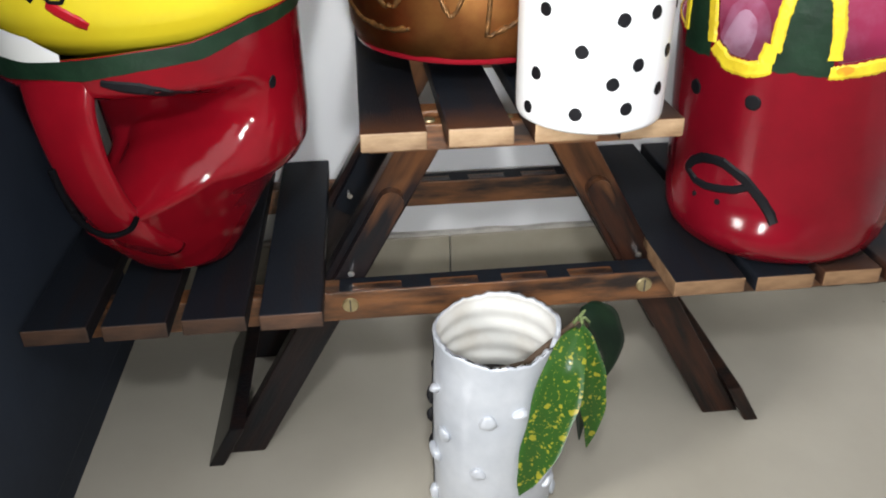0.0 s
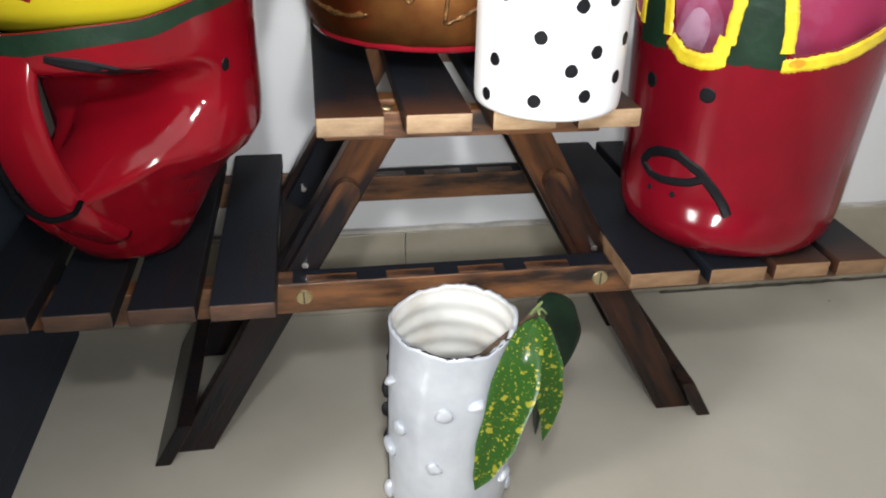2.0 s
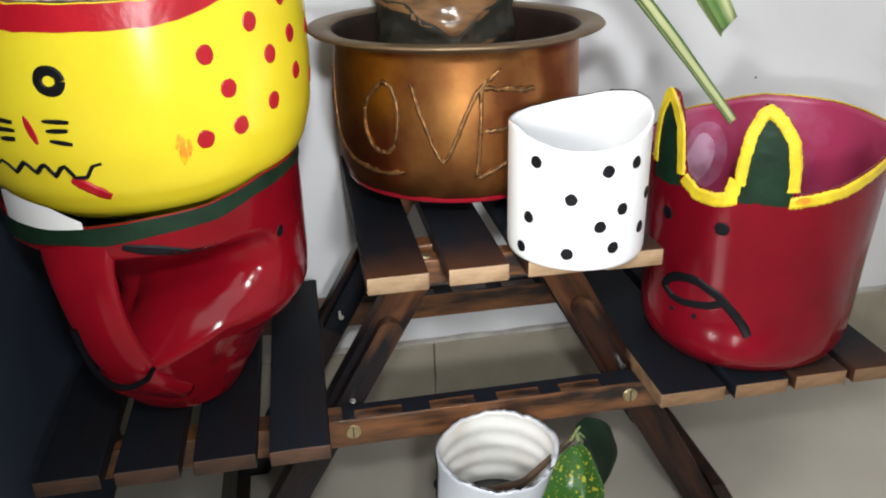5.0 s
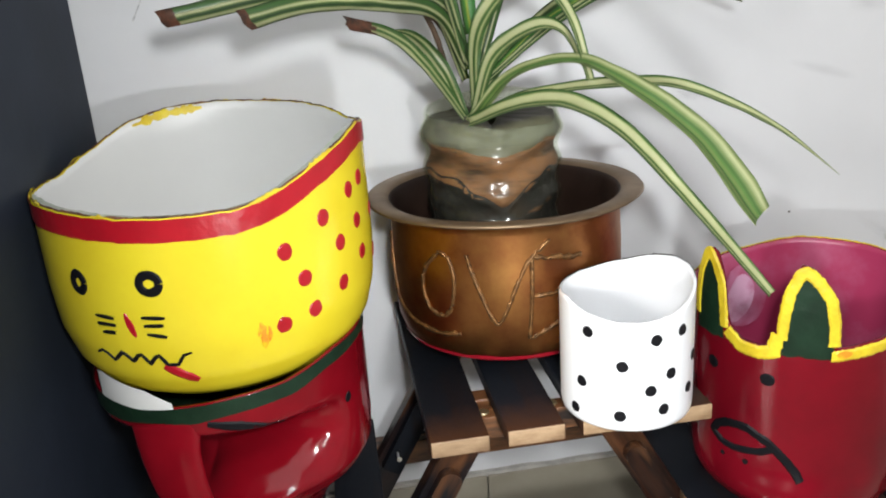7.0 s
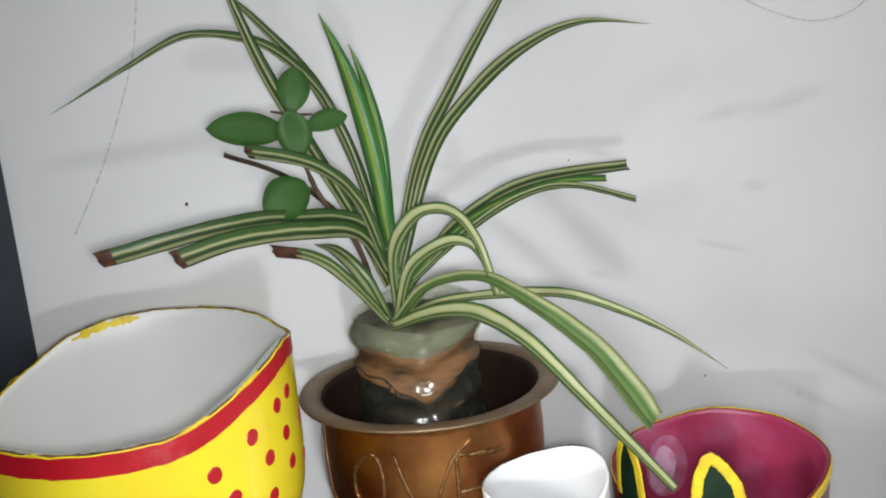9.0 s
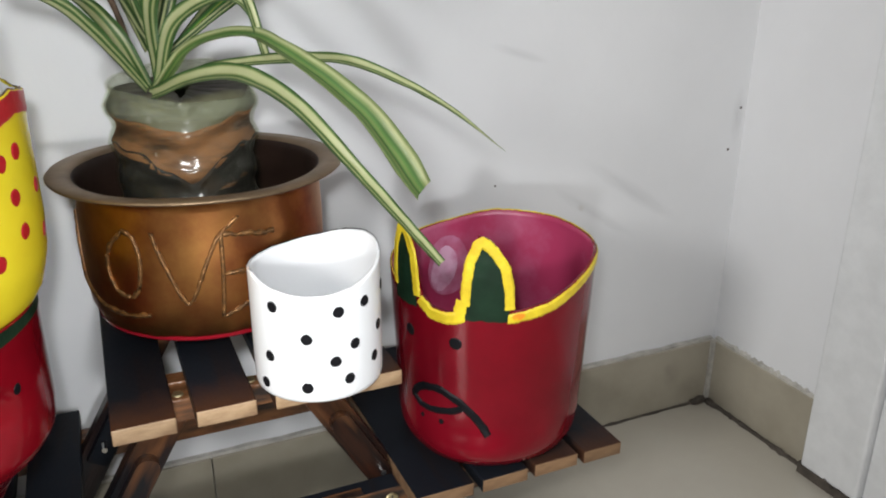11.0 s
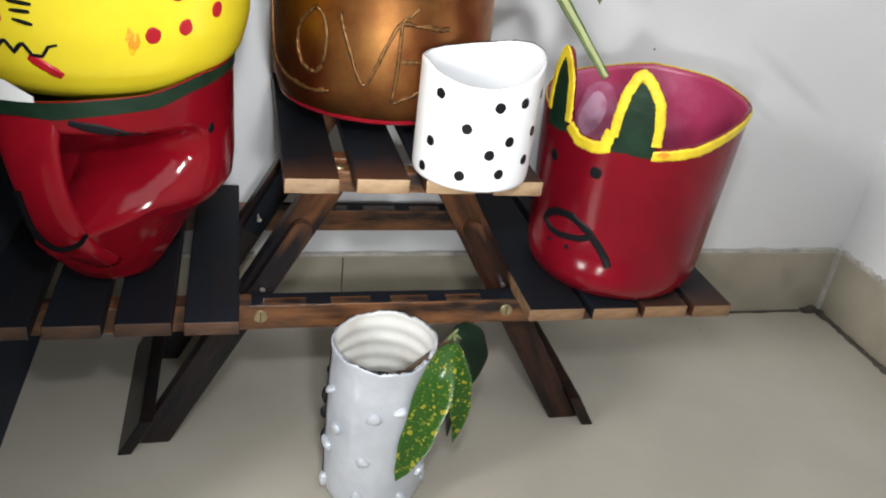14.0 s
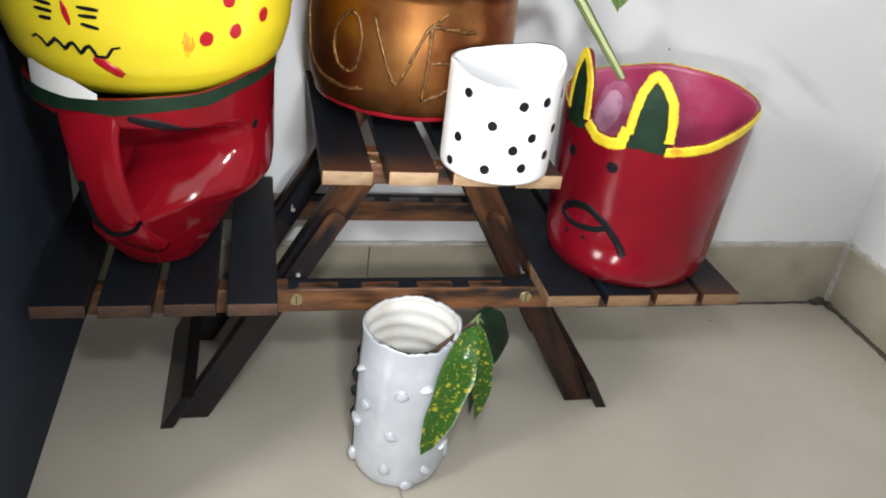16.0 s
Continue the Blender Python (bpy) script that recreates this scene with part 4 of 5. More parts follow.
for mid, left, right, peak in ((-170.0, -181.0, -159.0, 0.4355), (-121.5, -131.8, -107.2, 0.4352)):
    base = 0.364
    fill = table([(left, base + 0.006), (left + 0.25 * (mid - left), 0.406), (mid - 2, peak - 0.008), (mid + 0.5 * (right - mid), 0.418), (right, base + 0.008)])
    part("spike_fill", band(R_PROF, lambda d: base - 0.0035 + 0.002 * noise.noise((d * 0.2, 0, 0)), fill, 0.0007, turns=30, start=left + 1.0, end=right - 1.0, steps=8), GREEN_PAINT, crown, "dark green leaf-shaped spike")
    edge = [(left + 1.2, base + 0.010), (left + 1.8, 0.392), (left + 0.35 * (mid - left), 0.414), (mid - 3.0, peak - 0.006), (mid - 0.5, peak - 0.0025), (mid + 0.35 * (right - mid), peak - 0.012), (mid + 0.72 * (right - mid), 0.410), (right - 1.6, 0.390), (right - 1.0, base + 0.008)]
    part("spike_edge", stroke(R_PROF, edge, 0.0096, 0.0013, taper=0.95, wob=0.22), YELLOW_PAINT, crown, "yellow outline of the spike")
part("eye", blot(R_PROF, -136, 0.3360, 0.0120, 0.0115, seed=3), BLACK_PAINT, crown)
part("eye", blot(R_PROF, -167, 0.3350, 0.0120, 0.0115, seed=4), BLACK_PAINT, crown)
part("moustache", stroke(r_radius, [(-167, 0.2689), (-163, 0.2775), (-157, 0.2831), (-150, 0.2852), (-145, 0.2850), (-134, 0.2770), (-125, 0.2635), (-120, 0.2540), (-117.5, 0.2470)], 0.0080, 0.0014, taper=0.9), BLACK_PAINT, crown, "thick black moustache curl")
part("moustache", stroke(r_radius, [(-167, 0.2689), (-160, 0.2622), (-153, 0.2614), (-147, 0.2629), (-138, 0.2660), (-131, 0.2718)], 0.0068, 0.0014, taper=0.9), BLACK_PAINT, crown)
part("nostril", blot(r_radius, -145, 0.2527, 0.0052, 0.0046), BLACK_PAINT, crown)
part("nostril", blot(r_radius, -159, 0.2513, 0.0046, 0.0042), BLACK_PAINT, crown)
# a reflected sheen inside the pot, painted as two paler patches
LILAC = material("lilac_sheen", (0.54, 0.32, 0.44), 0.4, other=(0.36, 0.08, 0.16), scale=45, low=0.45, high=0.7)
HALF_LILAC = material("magenta_sheen", (0.42, 0.15, 0.25), 0.4, other=(0.34, 0.05, 0.11), scale=40, low=0.4, high=0.7)
part("sheen_edge", blot(lambda d, z: R_PROF(d, z) - 0.0058, 94, 0.342, 0.050, 0.066, 0.0006, seed=12), HALF_LILAC, crown, "paler magenta edge of the painted sheen inside")
part("sheen_patch", blot(lambda d, z: R_PROF(d, z) - 0.0066, 97, 0.340, 0.030, 0.050, 0.0006, lean=0.3, seed=9), LILAC, crown, "painted lilac sheen inside")
part("brown_smear", blot(lambda d, z: R_PROF(d, z) + 0.0014, -103.5, 0.3655, 0.0110, 0.0062, 0.0002, lean=0.15, seed=5), ORANGE, crown, "rubbed orange patch on the rim stroke")

# ---- the white spotted cup ----
CX, CY = 0.054, -0.022
C_PROF = radius_of([(0.0440, 0.3366), (0.0480, 0.3374), (0.0494, 0.340), (0.0498, 0.347), (0.0498, 0.400), (0.0498, 0.470)])
C_TOP = table([(-180, 0.4335), (-172, 0.4345), (-145, 0.4280), (-118, 0.4245), (-96, 0.4243), (-71, 0.4270), (-48, 0.4330), (-32, 0.4370), (0, 0.4440), (20, 0.4450), (45, 0.4420), (70, 0.4365), (100, 0.4325), (125, 0.4315), (155, 0.4315)])


def c_top(deg):
    return C_TOP(deg) + 0.0006 * noise.noise((deg * 0.5, 1.0, 7)) + 0.0004 * noise.noise((deg * 2.0, 4.0, 7))


cup = thing("white_cup_planter", CX, CY, 0, "small white cup planter with black dots on the top shelf", "planter", "painted planters")
part("cup_wall", shell(C_PROF, 0.3368, c_top, thick=0.0022), [WHITE_GLOSS, WHITE_GLOSS], cup, "", True)
for k, (deg, z) in enumerate(((-143.5, 0.4140), (-86.5, 0.4102), (-60, 0.4128), (-114, 0.3909), (-150, 0.3731), (-72, 0.3820), (-90.5, 0.3711), (-158, 0.3488), (-115.5, 0.3511), (-78.5, 0.3546), (-39, 0.3864), (-48, 0.3634), (-24, 0.4140))):
    part("dot", blot(C_PROF, deg, z, 0.0088, 0.0088, seed=20 + k), BLACK_PAINT, cup)
part("lip_line", stroke(lambda d, z: C_PROF(d, z) - 0.0008, [(d, c_top(d) + 0.0001) for d in range(-20, 170, 3)], 0.0014, 0.0004, taper=1.0, wob=0.9), BLACK_PAINT, cup, "thin dark line on the cut lip")

# ---- the brass pot ----
BX, BY = -0.005, 0.122
B_PROF = radius_of([(0.012, 0.3370), (0.030, 0.3400), (0.060, 0.3486), (0.085, 0.3556), (0.0935, 0.3572), (0.0950, 0.3590), (0.0968, 0.3640), (0.1005, 0.3740), (0.1025, 0.398), (0.1025, 0.436), (0.1010, 0.466), (0.1020, 0.473)])
brass = thing("brass_pot", BX, BY, 0, "aged brass cooking pot with wide rim and roped letters", "pot")


def rim_shell():
    bm = bmesh.new()
    prof = [(0.012, 0.3370), (0.030, 0.3400), (0.060, 0.3486), (0.085, 0.3556), (0.0935, 0.3572), (0.0950, 0.3590), (0.0968, 0.3640), (0.1005, 0.3740), (0.1025, 0.398), (0.1025, 0.436), (0.1010, 0.466), (0.1020, 0.473), (0.1070, 0.4770), (0.1200, 0.4784), (0.1216, 0.4798), (0.1202, 0.4814), (0.1080, 0.4812), (0.1020, 0.4790), (0.0990, 0.473), (0.0988, 0.436), (0.0988, 0.398), (0.0960, 0.378), (0.0850, 0.366), (0.058, 0.3572)]
    n = 128
    rings = []
    for r, z in prof:
        rings.append([bm.verts.new((r * math.cos(2 * math.pi * k / n), r * math.sin(2 * math.pi * k / n), z + 0.0006 * noise.noise((math.cos(2 * math.pi * k / n) * 2, math.sin(2 * math.pi * k / n) * 2, z * 20)))) for k in range(n)])
    for i, (p, q) in enumerate(zip(rings, rings[1:])):
        for k in range(n):
            m = (k + 1) % n
            f = bm.faces.new((p[k], p[m], q[m], q[k]))
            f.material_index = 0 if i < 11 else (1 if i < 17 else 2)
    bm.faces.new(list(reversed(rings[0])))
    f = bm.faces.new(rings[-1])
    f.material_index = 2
    return bm


# the pot's inside is near-black, with its shade put into the colour
SHADED_BRASS_IN = material("shaded_brass_inside", (0.030, 0.016, 0.011), 0.50, 0.0, spec=0.22, vary=0.5, scale=14, bump=0.2)
FOOT_RED = material("red_edge_paint", (0.34, 0.010, 0.022), 0.22, spec=0.4, vary=0.25, scale=20, bump=0.08)
part("vessel", rim_shell(), [BRASS, BRASS_DARK, SHADED_BRASS_IN], brass, "aged brass body with a dull flat rim", True)
part("red_foot", band(B_PROF, lambda d: 0.3552, lambda d: 0.3622 + 0.0012 * noise.noise((d * 0.1, 0, 0)), 0.0010, steps=8), FOOT_RED, brass, "red painted lower edge of the pot", True)


def rope(pts, name="letter"):
    """A corded line of gold relief paint that forms a letter."""
    line = smooth_line([(B_PROF(a, z) * math.cos(radians(a)) * 1.004, B_PROF(a, z) * math.sin(radians(a)) * 1.004, z) for a, z in pts], 10)
    bm = tube(line, 0.0018, 7)
    for v in bm.verts:
        v.co *= 1 + 0.006 * noise.noise(v.co * 260)
    return part(name, bm, CORD, brass, "", True)


for pts in ([(-180, 0.452), (-177, 0.425), (-170, 0.3985), (-160, 0.387), (-148, 0.3815), (-136, 0.380), (-125, 0.3825)],
            [(-134, 0.4518), (-129, 0.447), (-126.5, 0.428), (-129, 0.404), (-134, 0.3974), (-141, 0.402), (-144.5, 0.418), (-142, 0.437), (-134, 0.4518)],
            [(-120, 0.4516), (-117.5, 0.436), (-113, 0.414), (-109, 0.3970), (-105.5, 0.3960), (-101, 0.413), (-97, 0.4308), (-91, 0.449), (-83, 0.4605)],
            [(-91, 0.4500), (-91.5, 0.416), (-93, 0.3782)], [(-91, 0.4485), (-80, 0.4462), (-67, 0.4435)], [(-91.5, 0.4160), (-84, 0.4165), (-75, 0.4170)], [(-93, 0.3790), (-88, 0.383), (-79, 0.3906)]):
    rope(pts)

# ---- the bottle of soil with the striped plant ----
PX, PY = -0.0136, 0.122
plant = thing("spider_plant", PX, PY, 0, "striped green and cream spider plant in a cut clear bottle", "potted plant")
P_RAD = radius_of([(0.056, 0.3585), (0.059, 0.364), (0.060, 0.400), (0.0585, 0.440), (0.060, 0.455), (0.0575, 0.475), (0.060, 0.492), (0.0582, 0.512), (0.0607, 0.528), (0.0597, 0.545), (0.0582, 0.60)])
P_TOP = table([(-180, 0.552), (-130, 0.549), (-91, 0.5425), (-41, 0.541), (0, 0.556), (60, 0.562), (120, 0.558)])


def crease(deg):
    """How far the ring-shaped dents sag where two of the bottle's flat sides meet."""
    return 0.020 * max(0.0, 1.0 - abs(((deg + 96 + 180) % 360) - 180) / 48)


def p_radius(deg, z):
    q = abs(((deg + 45) % 90) - 45) / 45
    return P_RAD(deg, z) * (1.0 - 0.03 * q) + 0.0024 * math.sin((z + crease(deg)) * 215 + 0.6 * math.sin(radians(deg) * 2)) + 0.0012 * noise.noise((math.cos(radians(deg)) * 4, math.sin(radians(deg)) * 4, z * 60))


part("bottle", shell(p_radius, 0.3585, P_TOP, turns=96, rings=36, thick=0.0012), [CLEAR, CLEAR], plant, "crinkled clear plastic bottle", True).visible_shadow = False
DARK_SOIL = material("black_wet_soil", (0.016, 0.014, 0.012), 0.5, spec=0.15, other=(0.05, 0.032, 0.02), scale=30, bump=0.6, bump_scale=150, low=0.5, high=0.75)
part("misted_lip", shell(lambda d, z: p_radius(d, z) - 0.0018, 0.5280, lambda d: P_TOP(d) - 0.0006, turns=96, rings=12, thick=0.0006), [MISTED, MISTED], plant, "misted cut lip of the bottle", True).visible_shadow = False
part("dark_soil", shell(lambda d, z: p_radius(d, z) - 0.0030, 0.3605, lambda d: 0.505 - 1.3 * crease(d) + 0.006 * noise.noise((d * 0.05, 7, 0)), turns=72, rings=20, thick=0.03, floor_at=0.10), DARK_SOIL, plant, "black wet soil in the lower bottle", True)
part("soil", shell(lambda d, z: p_radius(d, z) - 0.0034, 0.4700, lambda d: 0.529 - 0.5 * crease(d) + 0.006 * noise.noise((d * 0.05, 1, 0)), turns=72, rings=14, thick=0.03, floor_at=0.02), SOIL, plant, "layered wet brown soil", True)
part("root_mat", shell(lambda d, z: p_radius(d, z) - 0.0036, 0.5150, lambda d: 0.546 - 0.4 * crease(d) + 0.004 * noise.noise((d * 0.05, 4, 0)), turns=60, rings=8, thick=0.045, floor_at=0.018), ROOT, plant, "pale matted roots", True)


def blade(ctrl, width, end, fold=0.5, dry=0.95):
    """A strap leaf along a line: a shallow gutter in section, tapering to its end."""
    line = smooth_line(ctrl, 9)
    bm = bmesh.new()
    uv = bm.loops.layers.uv.new("uv")
    rows = []
    n = len(line) - 1
    for i, p in enumerate(line):
        t = i / n
        d = (line[min(i + 1, n)] - line[max(i - 1, 0)]).normalized()
        up = Vector((0.1, -0.85, 0.5))
        up = (up - d * up.dot(d)).normalized()
        side = d.cross(up).normalized()
        if end == "point":
            w = (0.62 + 0.38 * min(1, t * 3)) * (1 - max(0, (t - 0.45) / 0.55) ** 1.6) + 0.02
        elif end == "wide":
            w = 0.50 + 0.35 * t + 0.95 * max(0, t - 0.55) - max(0, (t - 0.94) / 0.06) * 0.35
        elif end == "cut":
            w = (0.62 + 0.38 * min(1, t * 3)) * (1 - 0.55 * max(0, (t - 0.4) / 0.6))
        elif end == "thin":
            w = 0.8
        else:
            w = 0.66 + 0.34 * min(1, t * 3) - 0.14 * max(0, t - 0.6)
        w *= width * (0.33 if end in ("wide", "thin") else 0.29)
        row = []
        frayed = 0.004 * max(0.0, (t - 0.9) / 0.1) if end in ("blunt", "wide") else 0.0
        for s in (-1, -0.5, 0, 0.5, 1):
            p = line[i] + d * frayed * (0.7 * s + 1.3 * noise.noise((s * 3.1, ctrl[0][0] * 90, t * 2)))
            row.append((bm.verts.new(p + side * (w * s) + up * (w * fold * abs(s)) + Vector((0, 0, 0.0006 * noise.noise(p * 60 + Vector((s, 0, 0)))))), (s + 1) / 2, t))
        rows.append(row)
    for a, b in zip(rows, rows[1:]):
        for k in range(4):
            f = bm.faces.new((a[k][0], a[k + 1][0], b[k + 1][0], b[k][0]))
            for lp, q in zip(f.loops, (a[k], a[k + 1], b[k + 1], b[k])):
                lp[uv].uv = (q[1] * 0.9, q[2])
            if end == "blunt" and a[k][2] > dry + 0.02 * (k % 2):
                f.material_index = 1
    geom = bmesh.ops.solidify(bm, geom=bm.faces[:], thickness=0.0006)
    return bm


def spider_leaf(end, width, ctrl, mat=None, dry=0.95):
    bm = blade([Vector(c) - Vector((PX, PY, 0)) for c in ctrl], width * (0.84 if end in ("blunt", "trim") else 0.90), end, dry=dry)
    part("leaf", bm, [mat or BLADE, DRY], plant, "", True)


spider_leaf("blunt", 0.03, [(-0.036, 0.1, 0.595), (-0.057, 0.09, 0.639), (-0.114, 0.06, 0.653), (-0.165, 0.04, 0.655), (-0.254, 0.023, 0.643)])
spider_leaf("blunt", 0.034, [(-0.036, 0.1, 0.59), (-0.059, 0.08, 0.63), (-0.098, 0.05, 0.642), (-0.153, 0.016, 0.647), (-0.199, 0.001, 0.639)])
spider_leaf("blunt", 0.022, [(-0.042, 0.09, 0.55), (-0.075, 0.06, 0.597), (-0.1, 0.05, 0.621), (-0.132, 0.04, 0.632)], BLADE_PALE, dry=0.76)
spider_leaf("point", 0.026, [(-0.04, 0.1, 0.549), (-0.058, 0.09, 0.589), (-0.078, 0.1, 0.615), (-0.096, 0.12, 0.622)], BLADE_PALE)
spider_leaf("blunt", 0.026, [(-0.036, 0.1, 0.595), (-0.058, 0.07, 0.659), (-0.092, 0.04, 0.694), (-0.142, 0.02, 0.711)])
spider_leaf("thin", 0.01, [(-0.046, 0.12, 0.613), (-0.077, 0.12, 0.652), (-0.117, 0.12, 0.686), (-0.162, 0.12, 0.707)], STEM)
spider_leaf("point", 0.024, [(-0.036, 0.11, 0.578), (-0.057, 0.1, 0.635), (-0.094, 0.09, 0.713), (-0.121, 0.08, 0.773), (-0.139, 0.07, 0.828), (-0.146, 0.06, 0.863)])
spider_leaf("point", 0.02, [(-0.033, 0.12, 0.586), (-0.048, 0.13, 0.678), (-0.071, 0.13, 0.745), (-0.101, 0.12, 0.782), (-0.131, 0.11, 0.799), (-0.178, 0.1, 0.804), (-0.227, 0.09, 0.781), (-0.284, 0.08, 0.751)])
spider_leaf("point", 0.022, [(-0.032, 0.13, 0.584), (-0.047, 0.14, 0.678), (-0.078, 0.15, 0.761), (-0.124, 0.16, 0.823), (-0.154, 0.16, 0.853)])
spider_leaf("point", 0.032, [(-0.033, 0.09, 0.616), (-0.04, 0.09, 0.694), (-0.054, 0.09, 0.764), (-0.071, 0.09, 0.814)], BLADE_GREEN)
spider_leaf("point", 0.02, [(-0.026, 0.12, 0.626), (-0.026, 0.13, 0.701), (-0.035, 0.13, 0.756), (-0.045, 0.13, 0.792)], BLADE_GREEN)
spider_leaf("point", 0.022, [(-0.028, 0.11, 0.587), (0.004, 0.12, 0.684), (0.046, 0.13, 0.75), (0.096, 0.14, 0.82), (0.124, 0.15, 0.853)])
spider_leaf("point", 0.024, [(-0.026, 0.1, 0.588), (0.015, 0.11, 0.69), (0.064, 0.12, 0.743), (0.117, 0.13, 0.778), (0.173, 0.13, 0.795), (0.241, 0.13, 0.789)])
spider_leaf("trim", 0.026, [(-0.021, 0.11, 0.57), (0.029, 0.13, 0.616), (0.089, 0.14, 0.646), (0.15, 0.155, 0.654), (0.228, 0.170, 0.654)])
spider_leaf("trim", 0.015, [(-0.025, 0.1, 0.573), (0.04, 0.11, 0.617), (0.097, 0.115, 0.643), (0.150, 0.122, 0.646), (0.217, 0.131, 0.624)])
spider_leaf("trim", 0.016, [(-0.022, 0.105, 0.575), (0.04, 0.122, 0.622), (0.10, 0.135, 0.643), (0.15, 0.145, 0.649), (0.198, 0.155, 0.645)], BLADE_GREEN)
spider_leaf("cut", 0.026, [(-0.033, 0.09, 0.561), (-0.035, 0.06, 0.616), (-0.017, 0.04, 0.646), (0.006, 0.02, 0.649), (0.021, 0.0, 0.627), (0.031, -0.01, 0.585)], BLADE_PALE)
spider_leaf("point", 0.024, [(-0.034, 0.09, 0.551), (-0.021, 0.07, 0.598), (0.006, 0.05, 0.619), (0.027, 0.04, 0.616), (0.04, 0.03, 0.588)], BLADE_PALE)
spider_leaf("wide", 0.030, [(-0.037, 0.09, 0.546), (-0.012, 0.05, 0.584), (0.019, 0.0, 0.598), (0.041, -0.04, 0.588), (0.078, -0.078, 0.554), (0.108, -0.106, 0.503)], BLADE_LIME)
spider_leaf("point", 0.018, [(-0.02, 0.1, 0.552), (0.008, 0.06, 0.569), (0.068, 0.0, 0.579), (0.101, -0.03, 0.574), (0.150, -0.045, 0.548), (0.203, -0.045, 0.508)], BLADE_PALE)
spider_leaf("cut", 0.032, [(-0.039, 0.08, 0.547), (-0.011, 0.04, 0.564), (0.016, 0.0, 0.569), (0.043, -0.04, 0.553), (0.076, -0.07, 0.511), (0.129, -0.09, 0.443)], BLADE_PALE)
for x, y, z, length, wide, ax, tilt, spin in ((-0.099, 0.070, 0.755, 0.037, 0.026, 80, 75, 0), (-0.103, 0.058, 0.719, 0.040, 0.028, -85, 72, 0), (-0.140, 0.076, 0.726, 0.062, 0.029, 172, 70, 10), (-0.075, 0.080, 0.727, 0.036, 0.019, 12, 65, 0), (-0.116, 0.066, 0.669, 0.042, 0.036, -150, 72, 20)):
    bm = bmesh.new()
    rows = []
    for i in range(13):
        t = i / 12
        w = wide / 2 * math.sin(math.pi * min(1, 0.03 + 0.97 * t)) ** 0.65
        rows.append([bm.verts.new(((t - 0.5) * length, w * s, 0.12 * w * abs(s) + 0.003 * math.sin(t * 3))) for s in (-1, -0.4, 0.4, 1)])
    for p, q in zip(rows, rows[1:]):
        for k in range(3):
            bm.faces.new((p[k], p[k + 1], q[k + 1], q[k]))
    bmesh.ops.solidify(bm, geom=bm.faces[:], thickness=0.0009)
    turn = Matrix.Rotation(radians(tilt), 4, "X") @ Matrix.Rotation(radians(ax), 4, "Z")
    bmesh.ops.transform(bm, matrix=Matrix.Translation((x - PX, y - PY, z)) @ turn, verts=bm.verts)
    part("round_leaf", bm, ROUND_LEAF, plant, "round plain green leaf", True)
stem = smooth_line([(-0.045 - PX, 0.115 - PY, 0.56), (-0.060 - PX, 0.105 - PY, 0.62), (-0.090 - PX, 0.085 - PY, 0.672), (-0.105 - PX, 0.074 - PY, 0.735), (-0.101 - PX, 0.074 - PY, 0.748)], 6)
part("stem", tube(stem, 0.0026, 8, end_radius=0.0018), STEM, plant, "thin brown cutting stem", True)
for a, b in (((-0.103, 0.074, 0.735), (-0.119, 0.072, 0.739)), ((-0.103, 0.074, 0.735), (-0.086, 0.076, 0.734)), ((-0.090, 0.082, 0.675), (-0.108, 0.072, 0.672)), ((-0.104, 0.074, 0.730), (-0.122, 0.078, 0.727))):
    part("twig", tube([(a[0] - PX, a[1] - PY, a[2]), (b[0] - PX, b[1] - PY, b[2])], 0.0016, 6, end_radius=0.001), STEM, plant)

# ---- the silver vase with the spotted leaves ----
VX, VY = -0.011, -0.048
V_PROF = radius_of([(0.037, 0.0005), (0.043, 0.003), (0.0468, 0.009), (0.0487, 0.018), (0.0495, 0.060), (0.0490, 0.110), (0.0482, 0.140), (0.0474, 0.160), (0.0485, 0.190)])
V_TOP = table([(-180, 0.1790), (-150, 0.1798), (-122, 0.1786), (-99, 0.1770), (-76, 0.1758), (-50, 0.1790), (-1, 0.1845), (22, 0.1815), (57, 0.1810), (88, 0.1797), (117, 0.1775), (149, 0.1765)])


def v_top(deg):
    return V_TOP(deg) + 0.0028 * noise.noise((deg * 0.11, 3, 0)) + 0.0020 * noise.noise((deg * 0.5, 6, 0))


def v_radius(deg, z):
    return V_PROF(deg, z) + 0.0007 * noise.noise((math.cos(radians(deg)) * 3, math.sin(radians(deg)) * 3, z * 40))


def v_inside(deg, z):
    return V_PROF(deg, z) - 0.0012 + 0.0009 * math.sin(z * 2 * math.pi / 0.0170)


vase = thing("silver_vase", VX, VY, 0, "silver-white painted bottle vase with raised drops on the floor", "vase")
part("vase_wall", shell(v_radius, 0.0005, v_top, turns=110, rings=64, thick=0.0016, inner=v_inside), [SILVER, OFF_WHITE], vase, "silver-white wall with a ribbed cream inside", True)
part("lip_line", stroke(lambda d, z: v_radius(d, z) - 0.0010, [(d, v_top(d) + 0.0001) for d in range(-150, -36, 3)], 0.0014, 0.0004, taper=0.5, wob=0.9), BLACK_PAINT, vase, "thin dark line on the cut lip")
part("dark_strip", band(v_radius, lambda d: 0.012, lambda d: v_top(d) - 0.004, 0.0007, turns=30, start=128, end=180, steps=24), BLACK_PAINT, vase, "dark strip down the back", True)
